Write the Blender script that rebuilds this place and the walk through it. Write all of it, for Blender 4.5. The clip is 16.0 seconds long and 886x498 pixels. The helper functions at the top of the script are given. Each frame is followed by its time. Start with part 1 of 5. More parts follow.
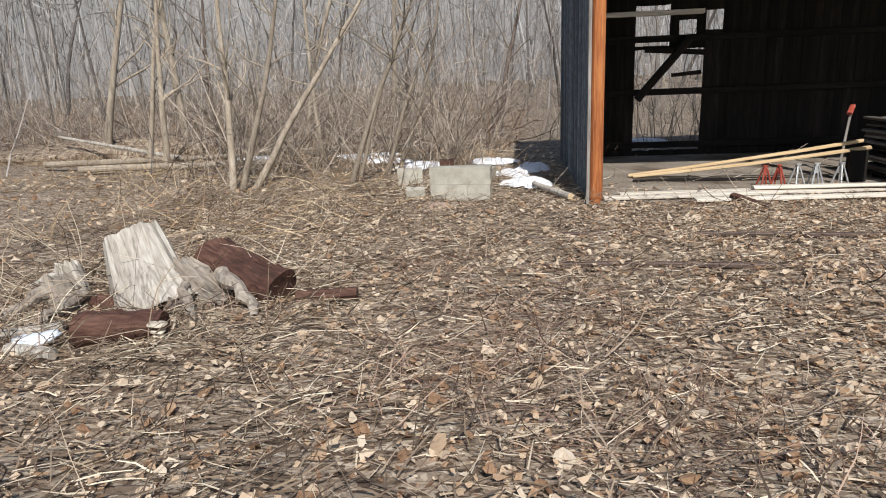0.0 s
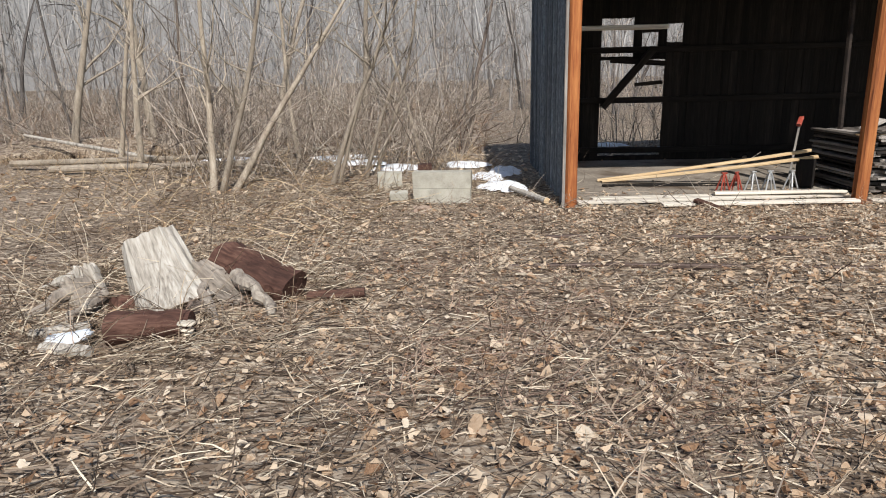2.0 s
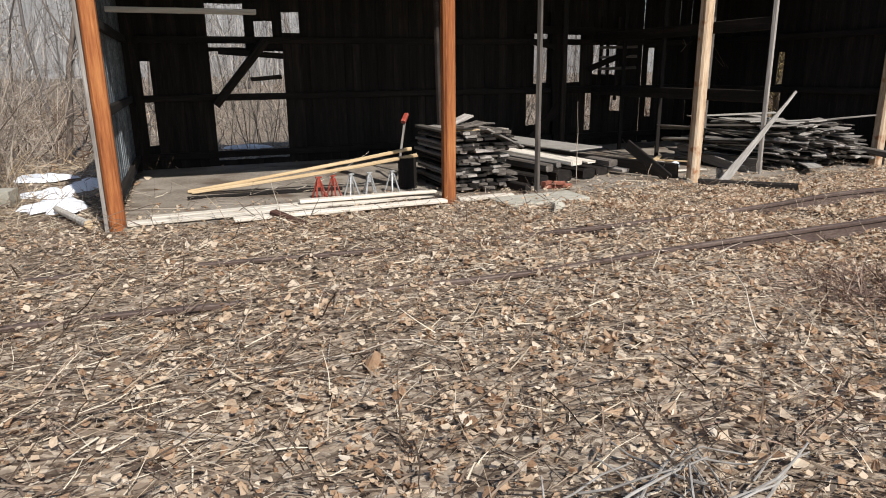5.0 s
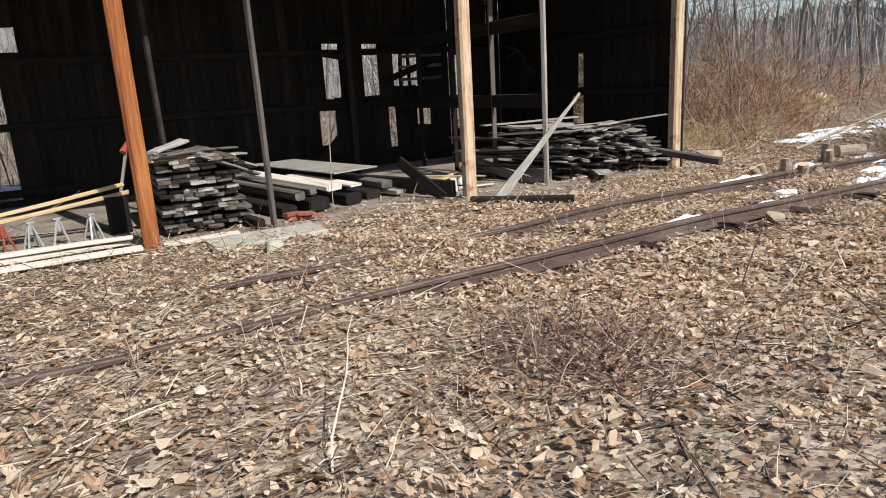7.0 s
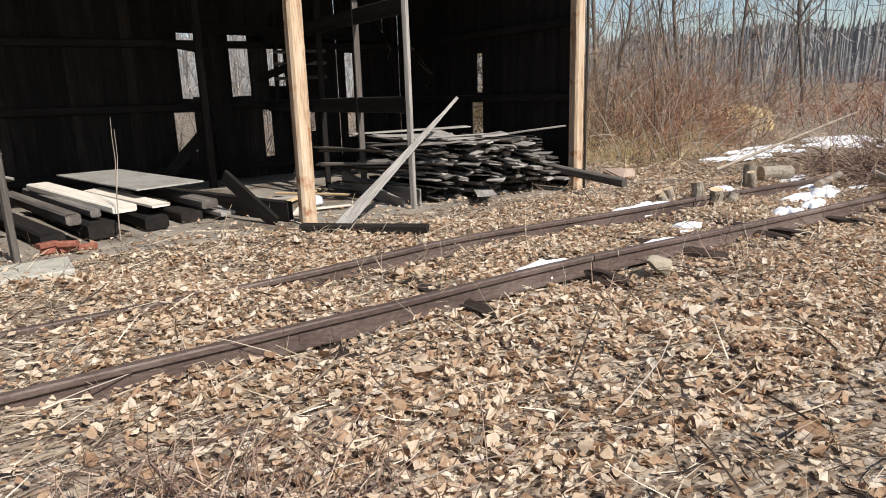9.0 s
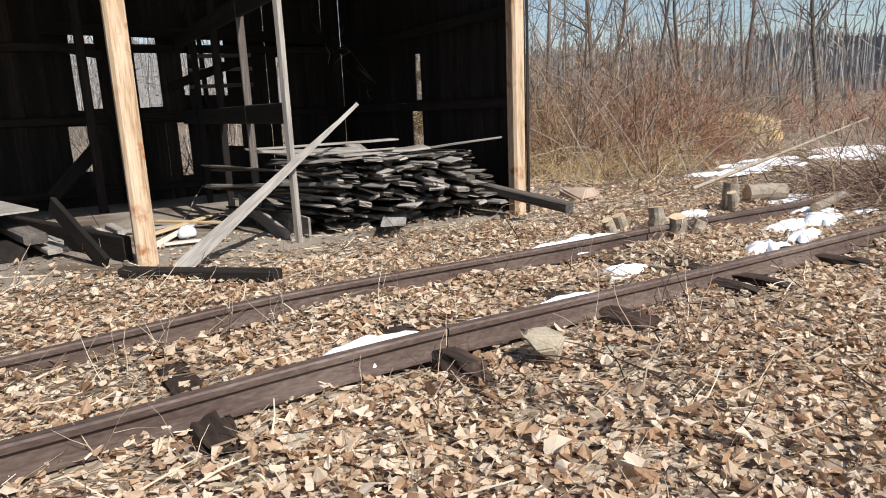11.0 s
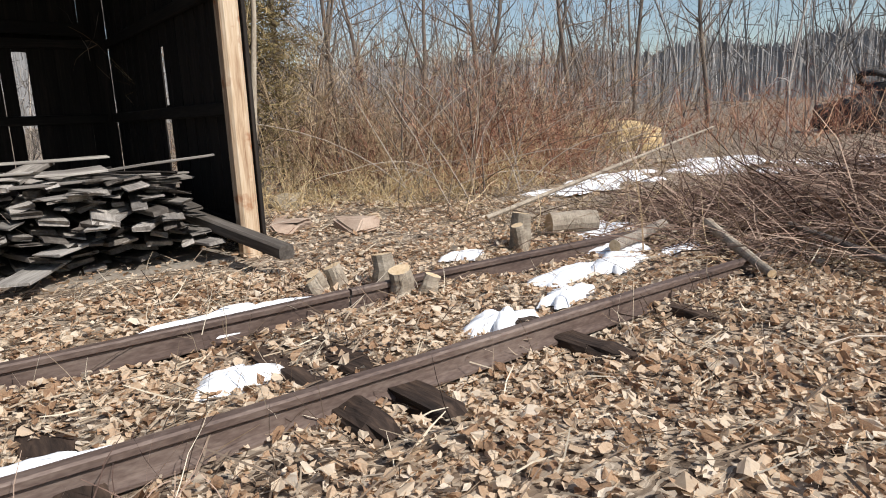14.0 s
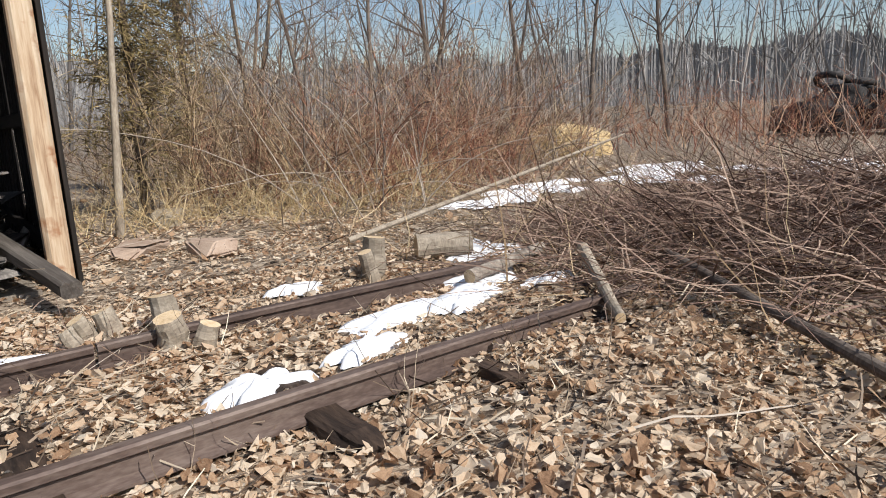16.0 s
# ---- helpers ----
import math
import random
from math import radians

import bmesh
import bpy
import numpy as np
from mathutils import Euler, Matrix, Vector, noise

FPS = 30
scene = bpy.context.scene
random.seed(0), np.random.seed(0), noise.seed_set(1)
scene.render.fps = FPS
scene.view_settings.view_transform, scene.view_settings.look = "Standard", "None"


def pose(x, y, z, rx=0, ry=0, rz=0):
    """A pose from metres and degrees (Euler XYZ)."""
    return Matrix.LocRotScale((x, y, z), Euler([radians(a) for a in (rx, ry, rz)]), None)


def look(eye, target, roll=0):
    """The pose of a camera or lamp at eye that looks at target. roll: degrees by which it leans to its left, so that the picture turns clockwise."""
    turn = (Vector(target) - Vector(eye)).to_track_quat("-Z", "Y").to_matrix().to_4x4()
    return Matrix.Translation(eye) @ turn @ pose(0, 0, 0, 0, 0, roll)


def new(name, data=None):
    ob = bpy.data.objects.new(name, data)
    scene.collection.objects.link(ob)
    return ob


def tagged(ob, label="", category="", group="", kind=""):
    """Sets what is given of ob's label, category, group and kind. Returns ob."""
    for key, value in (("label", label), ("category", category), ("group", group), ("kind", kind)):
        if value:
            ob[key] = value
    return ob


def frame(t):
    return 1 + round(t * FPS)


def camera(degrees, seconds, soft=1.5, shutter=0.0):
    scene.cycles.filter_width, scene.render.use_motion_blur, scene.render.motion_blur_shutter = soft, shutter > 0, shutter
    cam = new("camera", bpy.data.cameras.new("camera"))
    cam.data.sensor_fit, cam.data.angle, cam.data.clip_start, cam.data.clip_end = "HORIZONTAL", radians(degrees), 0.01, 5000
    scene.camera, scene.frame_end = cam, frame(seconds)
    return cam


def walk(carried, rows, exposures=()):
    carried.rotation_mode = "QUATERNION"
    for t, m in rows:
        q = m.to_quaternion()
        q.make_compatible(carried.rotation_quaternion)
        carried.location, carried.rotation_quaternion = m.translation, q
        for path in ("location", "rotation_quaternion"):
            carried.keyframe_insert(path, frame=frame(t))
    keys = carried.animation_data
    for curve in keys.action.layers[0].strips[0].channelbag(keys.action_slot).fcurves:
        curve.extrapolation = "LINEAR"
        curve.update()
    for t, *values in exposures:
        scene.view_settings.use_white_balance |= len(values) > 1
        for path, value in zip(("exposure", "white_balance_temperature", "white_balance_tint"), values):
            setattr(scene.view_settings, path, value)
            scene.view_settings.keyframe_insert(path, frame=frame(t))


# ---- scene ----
cam = camera(68.1, 16.0, soft=1.0)
PATH = [
    (0, (-1.228, -10.662, 2.003), (-1.443, -8.737, 1.504), -2.3),
    (0.5, (-1.25, -10.621, 2.004), (-1.429, -8.692, 1.507), -2.0),
    (1, (-1.33, -10.679, 2.036), (-1.507, -8.751, 1.534), -2.0),
    (1.5, (-1.707, -11.283, 2.22), (-1.778, -9.35, 1.711), -1.1),
    (2, (-1.648, -11.197, 2.198), (-1.729, -9.264, 1.69), -1.3),
    (2.5, (-1.619, -11.2, 2.151), (-1.588, -9.266, 1.643), -1.0),
    (3, (-1.309, -11.005, 2.108), (-1.124, -9.081, 1.595), -1.3),
    (3.5, (-0.784, -10.686, 2.083), (-0.49, -8.779, 1.556), -1.2),
    (4, (-0.228, -10.3, 2.093), (0.231, -8.428, 1.56), -0.9),
    (4.5, (0.518, -9.904, 1.972), (1.108, -8.063, 1.458), -1.0),
    (5, (1.139, -9.741, 2.039), (1.826, -7.937, 1.515), -0.6),
    (5.2, (1.429, -9.608, 2.062), (2.167, -7.828, 1.526), -0.6),
    (7.3, (4.546, -9.063, 1.805), (5.533, -7.388, 1.335), -2.4),
    (7.5, (4.764, -8.976, 1.794), (5.783, -7.321, 1.32), -1.4),
    (8, (5.365, -8.695, 1.759), (6.422, -7.064, 1.287), -1.1),
    (8.5, (6.073, -8.411, 1.674), (7.134, -6.781, 1.206), -1.3),
    (8.7, (6.35, -8.303, 1.663), (7.412, -6.673, 1.197), -1.5),
    (10.8, (8.875, -7.294, 1.481), (9.884, -5.621, 1.055), -2.2),
    (11, (9.103, -7.267, 1.488), (10.113, -5.594, 1.067), -2.3),
    (11.5, (9.779, -7.16, 1.49), (10.788, -5.486, 1.069), -2.4),
    (12, (10.424, -7.011, 1.485), (11.443, -5.344, 1.06), -2.3),
    (12.5, (11.085, -6.921, 1.447), (12.11, -5.256, 1.026), -2.3),
    (13, (11.537, -6.774, 1.441), (12.59, -5.126, 1.023), -1.9),
    (13.5, (11.924, -6.603, 1.426), (13.044, -4.998, 1.01), -1.8),
    (14, (12.31, -6.668, 1.389), (13.484, -5.101, 0.982), -2.3),
    (14.5, (12.829, -6.75, 1.408), (14.01, -5.189, 0.997), -2.4),
    (15, (13.291, -6.666, 1.403), (14.487, -5.119, 0.985), -2.4),
    (15.5, (13.61, -6.696, 1.402), (14.817, -5.155, 0.99), -2.6),
    (16, (13.899, -6.726, 1.394), (15.112, -5.187, 0.992), -2.5),
]
walk(cam, [(t, look(eye, target, roll)) for t, eye, target, roll in PATH],
     exposures=[(0, -0.13), (4, -0.06), (7.5, 0.0), (11, 0.12), (13, 0.06), (14.5, -0.06), (16, -0.08)])

# ---- world, sun, exposure ----
world = bpy.data.worlds.new("sky")
scene.world = world
world.use_nodes = True
wn = world.node_tree
sky = wn.nodes.new("ShaderNodeTexSky")
sky.sky_type, sky.sun_disc = "NISHITA", False
SUN_EL, SUN_AZ = radians(45), radians(180 - 13)
sky.sun_elevation, sky.sun_rotation = SUN_EL, SUN_AZ
wn.links.new(sky.outputs[0], wn.nodes["Background"].inputs[0])
wn.nodes["Background"].inputs[1].default_value = 0.12
sun_data = bpy.data.lights.new("sun", "SUN")
sun_data.energy, sun_data.angle, sun_data.color = 5.8, radians(0.5), (1.0, 0.972, 0.935)
sun = new("sun", sun_data)
SUN_TO = Vector((math.sin(SUN_AZ) * math.cos(SUN_EL), math.cos(SUN_AZ) * math.cos(SUN_EL), math.sin(SUN_EL)))
sun.matrix_world = look(SUN_TO * 60, (0, 0, 0))

R = random.Random(7)
G = np.random.default_rng(11)


# ---- materials ----
def mat(name, colours, scale=8.0, stretch=(1, 1, 1), rough=0.85, bump=0.4, fine=60.0, vary=0.25, metal=0.0, island=False, spots=None, normal_dist=0.01):
    """A surface of a ramp of colours over coarse noise, broken by fine noise, with relief. vary: lightness from object to object or piece to piece."""
    m = bpy.data.materials.new(name)
    m.use_nodes = True
    n, l = m.node_tree.nodes, m.node_tree.links
    b = n["Principled BSDF"]
    tc, mp = n.new("ShaderNodeTexCoord"), n.new("ShaderNodeMapping")
    mp.inputs["Scale"].default_value = stretch
    l.new(tc.outputs["Object"], mp.inputs[0])
    info = n.new("ShaderNodeObjectInfo")
    n1, n2 = n.new("ShaderNodeTexNoise"), n.new("ShaderNodeTexNoise")
    for q, s, d in ((n1, scale, 5), (n2, fine, 4)):
        q.noise_dimensions = "4D"
        q.inputs["Scale"].default_value, q.inputs["Detail"].default_value = s, d
        l.new(mp.outputs[0], q.inputs["Vector"])
        mul = n.new("ShaderNodeMath")
        mul.operation = "MULTIPLY"
        mul.inputs[1].default_value = 37.0
        l.new(info.outputs["Random"], mul.inputs[0])
        l.new(mul.outputs[0], q.inputs["W"])
    mix = n.new("ShaderNodeMix")
    mix.data_type = "FLOAT"
    mix.inputs[0].default_value = 0.45
    l.new(n1.outputs[0], mix.inputs[2])
    l.new(n2.outputs[0], mix.inputs[3])
    fac = mix.outputs[0]
    if island:
        geo = n.new("ShaderNodeNewGeometry")
        mix2 = n.new("ShaderNodeMix")
        mix2.data_type = "FLOAT"
        mix2.inputs[0].default_value = 0.72 if island is True else island
        l.new(fac, mix2.inputs[2])
        l.new(geo.outputs["Random Per Island"], mix2.inputs[3])
        fac = mix2.outputs[0]
    ramp = n.new("ShaderNodeValToRGB")
    els = ramp.color_ramp.elements
    lo, hi = (0.16, 0.84) if island else (0.32, 0.68)
    while len(els) < len(colours):
        els.new(0.5)
    for i, c in enumerate(colours):
        els[i].position = lo + (hi - lo) * i / (len(colours) - 1)
        els[i].color = (*c, 1)
    l.new(fac, ramp.inputs[0])
    col = ramp.outputs[0]
    if spots:
        n3, r3, mx = n.new("ShaderNodeTexNoise"), n.new("ShaderNodeValToRGB"), n.new("ShaderNodeMix")
        n3.inputs["Scale"].default_value = spots[1]
        n3.inputs["Detail"].default_value = 6
        l.new(tc.outputs["Object"], n3.inputs["Vector"])
        r3.color_ramp.elements[0].position, r3.color_ramp.elements[1].position = spots[2], spots[2] + 0.12
        l.new(n3.outputs[0], r3.inputs[0])
        mx.data_type = "RGBA"
        l.new(r3.outputs[0], mx.inputs[0])
        l.new(col, mx.inputs[6])
        mx.inputs[7].default_value = (*spots[0], 1)
        col = mx.outputs[2]
    hs, mr = n.new("ShaderNodeHueSaturation"), n.new("ShaderNodeMapRange")
    mr.inputs[3].default_value, mr.inputs[4].default_value = 1 - vary, 1 + vary
    l.new(info.outputs["Random"], mr.inputs[0])
    l.new(mr.outputs[0], hs.inputs["Value"])
    l.new(col, hs.inputs["Color"])
    l.new(hs.outputs[0], b.inputs["Base Color"])
    b.inputs["Roughness"].default_value, b.inputs["Metallic"].default_value = rough, metal
    b.inputs["Specular IOR Level"].default_value = 0.25
    if bump:
        bp = n.new("ShaderNodeBump")
        bp.inputs["Strength"].default_value, bp.inputs["Distance"].default_value = bump, normal_dist
        l.new(mix.outputs[0], bp.inputs["Height"])
        l.new(bp.outputs[0], b.inputs["Normal"])
    return m


GRAIN = (0.07, 1, 1)   # long grain along the local x axis


def litter_mat(name):
    """Trodden litter: shards of leaf in several browns over dark soil, with straw lying through it."""
    m = bpy.data.materials.new(name)
    m.use_nodes = True
    n, l = m.node_tree.nodes, m.node_tree.links
    b = n["Principled BSDF"]
    tc = n.new("ShaderNodeTexCoord")
    warp = n.new("ShaderNodeTexNoise")
    warp.inputs["Scale"].default_value, warp.inputs["Detail"].default_value = 9, 3
    l.new(tc.outputs["Object"], warp.inputs["Vector"])
    add = n.new("ShaderNodeMix")
    add.data_type, add.blend_type = "RGBA", "ADD"
    add.inputs[0].default_value = 0.12
    l.new(tc.outputs["Object"], add.inputs[6])
    l.new(warp.outputs["Color"], add.inputs[7])
    cols, heights = [], []
    for s, st in ((15, (1, 1, 0.2)), (27, (1, 1.3, 0.2)), (20, (0.25, 2.2, 0.2))):
        mp, v, r, sep = n.new("ShaderNodeMapping"), n.new("ShaderNodeTexVoronoi"), n.new("ShaderNodeValToRGB"), n.new("ShaderNodeSeparateColor")
        mp.inputs["Scale"].default_value = st
        mp.inputs["Rotation"].default_value = (0, 0, 0.35 * len(cols))
        l.new(add.outputs[2], mp.inputs[0])
        v.inputs["Scale"].default_value = s
        l.new(mp.outputs[0], v.inputs["Vector"])
        l.new(v.outputs["Color"], sep.inputs[0])
        shades = [(0.03, 0.02, 0.014), (0.095, 0.066, 0.047), (0.21, 0.155, 0.11), (0.37, 0.29, 0.21), (0.56, 0.475, 0.37)]
        while len(r.color_ramp.elements) < 5:
            r.color_ramp.elements.new(0.5)
        for i, c in enumerate(shades):
            r.color_ramp.elements[i].position, r.color_ramp.elements[i].color = 0.05 + 0.23 * i, (*c, 1)
        l.new(sep.outputs[0], r.inputs[0])
        cols.append(r.outputs[0])
        heights.append(sep.outputs[1])
    big = n.new("ShaderNodeTexNoise")
    big.inputs["Scale"].default_value, big.inputs["Detail"].default_value = 6, 6
    l.new(tc.outputs["Object"], big.inputs["Vector"])
    rs = n.new("ShaderNodeValToRGB")
    rs.color_ramp.elements[0].position, rs.color_ramp.elements[1].position = 0.44, 0.52
    l.new(big.outputs[0], rs.inputs[0])
    m1, m2 = n.new("ShaderNodeMix"), n.new("ShaderNodeMix")
    m1.data_type = m2.data_type = "RGBA"
    l.new(rs.outputs[0], m1.inputs[0])
    l.new(cols[0], m1.inputs[6])
    l.new(cols[1], m1.inputs[7])
    m2.inputs[0].default_value = 0.4
    l.new(m1.outputs[2], m2.inputs[6])
    l.new(cols[2], m2.inputs[7])
    l.new(m2.outputs[2], b.inputs["Base Color"])
    b.inputs["Roughness"].default_value = 0.9
    b.inputs["Specular IOR Level"].default_value = 0.15
    bp = n.new("ShaderNodeBump")
    bp.inputs["Strength"].default_value, bp.inputs["Distance"].default_value = 0.9, 0.03
    hm = n.new("ShaderNodeMath")
    hm.operation = "ADD"
    l.new(heights[0], hm.inputs[0])
    l.new(heights[2], hm.inputs[1])
    l.new(hm.outputs[0], bp.inputs["Height"])
    l.new(bp.outputs[0], b.inputs["Normal"])
    return m


M_LITTER = litter_mat("leaf_litter_ground")
M_LEAF = mat("dead_leaves", [(0.16, 0.084, 0.047), (0.46, 0.295, 0.18), (0.65, 0.49, 0.34), (0.75, 0.615, 0.46), (0.84, 0.745, 0.615)], 40, fine=170, island=0.55, vary=0, bump=0.6)
for m_thin in (M_LEAF,):
    # thin dry leaves let some light through
    nn, ll = m_thin.node_tree.nodes, m_thin.node_tree.links
    pb, tr, mx = nn["Principled BSDF"], nn.new("ShaderNodeBsdfTranslucent"), nn.new("ShaderNodeMixShader")
    ll.new(pb.inputs["Base Color"].links[0].from_socket, tr.inputs["Color"])
    mx.inputs[0].default_value = 0.38
    ll.new(pb.outputs[0], mx.inputs[1])
    ll.new(tr.outputs[0], mx.inputs[2])
    ll.new(mx.outputs[0], nn["Material Output"].inputs["Surface"])
M_STRAW = mat("dry_grass", [(0.06, 0.04, 0.028), (0.20, 0.145, 0.098), (0.42, 0.335, 0.24), (0.66, 0.575, 0.44)], 6, island=True, vary=0, bump=0)
M_TWIG = mat("dead_twigs", [(0.05, 0.036, 0.027), (0.15, 0.108, 0.078), (0.28, 0.215, 0.158)], 10, island=True, vary=0, bump=0.2)
M_REDTWIG = mat("reddish_brush_stems", [(0.07, 0.024, 0.017), (0.24, 0.09, 0.057), (0.40, 0.20, 0.12), (0.55, 0.37, 0.235)], 5, island=True, vary=0, bump=0)
M_DBRUSH = mat("dark_brush_stems", [(0.05, 0.03, 0.021), (0.16, 0.10, 0.066), (0.33, 0.235, 0.16)], 5, island=True, vary=0, bump=0)
M_TANTWIG = mat("tan_brush_stems", [(0.09, 0.058, 0.034), (0.31, 0.215, 0.125), (0.58, 0.45, 0.285)], 5, island=True, vary=0, bump=0)
M_GREYTWIG = mat("grey_brush_stems", [(0.07, 0.052, 0.042), (0.26, 0.21, 0.165), (0.54, 0.465, 0.38)], 5, island=True, vary=0, bump=0)
M_BARK = mat("pale_bark", [(0.16, 0.125, 0.095), (0.30, 0.25, 0.19), (0.46, 0.40, 0.32)], 9, (1, 1, 0.25), fine=70, bump=0.7, vary=0.2)
M_DBARK = mat("dark_bark", [(0.06, 0.045, 0.035), (0.14, 0.11, 0.09), (0.24, 0.2, 0.16)], 9, (1, 1, 0.25), fine=60, bump=0.7, vary=0.2)
M_CUTBRUSH = mat("dead_cut_brush", [(0.06, 0.036, 0.028), (0.21, 0.132, 0.10), (0.44, 0.32, 0.24)], 10, island=True, vary=0, bump=0)
M_WOODS = mat("far_woodland_bark", [(0.06, 0.052, 0.047), (0.17, 0.15, 0.135), (0.36, 0.325, 0.29)], 3, island=True, vary=0, bump=0)
# distance haze painted as pale, flat greys; no mist in the air
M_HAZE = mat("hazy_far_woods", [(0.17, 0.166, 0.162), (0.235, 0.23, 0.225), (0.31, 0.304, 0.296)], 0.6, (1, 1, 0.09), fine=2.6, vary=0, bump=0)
# woodland bark made paler and greyer, so its colour carries the haze
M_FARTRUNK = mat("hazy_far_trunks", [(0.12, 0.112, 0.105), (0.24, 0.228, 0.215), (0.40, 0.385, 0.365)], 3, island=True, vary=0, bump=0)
M_POST = mat("orange_stained_timber", [(0.10, 0.026, 0.011), (0.32, 0.108, 0.036), (0.52, 0.22, 0.075)], 9, GRAIN, fine=46, bump=0.5, vary=0.1)
M_PALE = mat("pale_weathered_timber", [(0.22, 0.11, 0.055), (0.50, 0.36, 0.235), (0.66, 0.55, 0.41)], 11, GRAIN, fine=60, bump=0.7, vary=0.08, spots=((0.30, 0.115, 0.045), 4.5, 0.60))
M_SIDING = mat("weathered_siding", [(0.045, 0.05, 0.055), (0.12, 0.135, 0.145), (0.26, 0.28, 0.29)], 9, (1, 1, 1), fine=55, bump=0.6, vary=0.45)
# dark timber taken near black: the shed's inner shade is in the colour
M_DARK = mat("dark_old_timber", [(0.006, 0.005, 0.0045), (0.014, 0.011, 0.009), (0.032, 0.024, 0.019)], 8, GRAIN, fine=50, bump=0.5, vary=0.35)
M_GREYWOOD = mat("grey_weathered_boards", [(0.10, 0.088, 0.078), (0.24, 0.215, 0.19), (0.42, 0.385, 0.34)], 8, GRAIN, fine=50, bump=0.6, vary=0.42)
# darker copy of the grey boards, with shade put into its colour
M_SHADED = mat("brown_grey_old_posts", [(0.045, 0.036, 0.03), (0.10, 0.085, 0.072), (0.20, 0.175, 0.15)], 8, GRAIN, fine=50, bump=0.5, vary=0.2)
M_WHITEWOOD = mat("pale_bleached_boards", [(0.42, 0.36, 0.29), (0.62, 0.56, 0.47), (0.74, 0.69, 0.60)], 8, GRAIN, fine=50, bump=0.4, vary=0.1)
M_BLEACH = mat("bleached_grey_board", [(0.13, 0.115, 0.10), (0.30, 0.275, 0.245), (0.46, 0.43, 0.385)], 12, GRAIN, fine=50, bump=0.5, vary=0.05)
M_NEWWOOD = mat("yellow_lumber", [(0.40, 0.26, 0.13), (0.58, 0.42, 0.24), (0.68, 0.53, 0.34)], 8, GRAIN, fine=50, bump=0.3, vary=0.1)
M_ROT = mat("rotten_red_wood", [(0.026, 0.013, 0.010), (0.075, 0.036, 0.026), (0.18, 0.098, 0.07)], 7, (0.15, 1, 1), fine=40, bump=1.0, vary=0.2, normal_dist=0.03)
M_TIE = mat("rotten_sleeper_wood", [(0.012, 0.009, 0.007), (0.04, 0.026, 0.019), (0.10, 0.065, 0.045)], 8, (0.15, 1, 1), fine=40, bump=1.0, vary=0.2, normal_dist=0.03)
M_DRIFT = mat("bleached_stump_wood", [(0.10, 0.085, 0.07), (0.40, 0.36, 0.305), (0.62, 0.585, 0.525)], 11, (1, 1, 0.10), fine=45, bump=1.0, vary=0.1, normal_dist=0.03)
M_GREYSTUMP = mat("grey_rotten_stump_wood", [(0.10, 0.085, 0.07), (0.26, 0.22, 0.18), (0.45, 0.40, 0.33)], 7, (1, 1, 0.3), fine=38, bump=1.0, vary=0.1, normal_dist=0.03)
M_CUT = mat("fresh_cut_wood", [(0.42, 0.28, 0.15), (0.60, 0.45, 0.28), (0.70, 0.57, 0.40)], 12, fine=70, bump=0.3, vary=0.1)
M_RUST = mat("rusted_rail_steel", [(0.050, 0.034, 0.029), (0.112, 0.078, 0.064), (0.19, 0.145, 0.12)], 5, (0.3, 1, 1), rough=0.62, fine=60, bump=0.35, vary=0.08, metal=0.15)
M_CONC = mat("pale_concrete", [(0.27, 0.25, 0.20), (0.40, 0.375, 0.31), (0.50, 0.47, 0.40)], 6, fine=90, bump=0.4, vary=0.12)
M_SLAB = mat("dirty_concrete_floor", [(0.13, 0.105, 0.082), (0.24, 0.205, 0.165), (0.34, 0.30, 0.25)], 1.4, fine=30, bump=0.3, vary=0, spots=((0.12, 0.09, 0.065), 0.9, 0.52))
M_STONE = mat("tan_stone", [(0.20, 0.16, 0.11), (0.33, 0.275, 0.2), (0.43, 0.37, 0.28)], 7, fine=60, bump=0.7, vary=0.15)
M_PINKSTONE = mat("pinkish_stone", [(0.24, 0.165, 0.12), (0.36, 0.265, 0.2), (0.45, 0.35, 0.275)], 6, fine=60, bump=0.7, vary=0.15)
M_SNOW = mat("old_snow", [(0.68, 0.69, 0.71), (0.82, 0.83, 0.85), (0.9, 0.9, 0.91)], 9, fine=60, bump=0.5, vary=0.03, rough=0.6, spots=((0.40, 0.35, 0.30), 7.0, 0.67))
M_RED = mat("red_painted_steel", [(0.16, 0.03, 0.02), (0.30, 0.055, 0.035), (0.38, 0.12, 0.09)], 14, rough=0.5, bump=0.2, vary=0.15)
M_STEEL = mat("grey_painted_steel", [(0.25, 0.25, 0.25), (0.45, 0.45, 0.44), (0.6, 0.6, 0.58)], 14, rough=0.45, bump=0.2, vary=0.15, metal=0.4)
M_BRICK = mat("red_brick", [(0.17, 0.06, 0.04), (0.28, 0.10, 0.065), (0.36, 0.16, 0.11)], 20, fine=90, bump=0.5)
M_HAY = mat("old_hay", [(0.30, 0.20, 0.09), (0.50, 0.36, 0.18), (0.64, 0.50, 0.29)], 5, fine=40, bump=1.0, vary=0, normal_dist=0.05)
M_HAYSTRAW = mat("hay_straw", [(0.32, 0.21, 0.10), (0.55, 0.41, 0.21), (0.68, 0.55, 0.33)], 5, island=True, vary=0, bump=0)
M_CEDAR = mat("cedar_foliage", [(0.07, 0.05, 0.022), (0.18, 0.14, 0.06), (0.36, 0.265, 0.125)], 5, island=True, vary=0, bump=0)
# near black: the shade under the roof is included in the colour
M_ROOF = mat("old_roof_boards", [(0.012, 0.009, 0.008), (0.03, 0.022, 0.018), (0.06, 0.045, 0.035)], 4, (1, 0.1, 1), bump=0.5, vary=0)
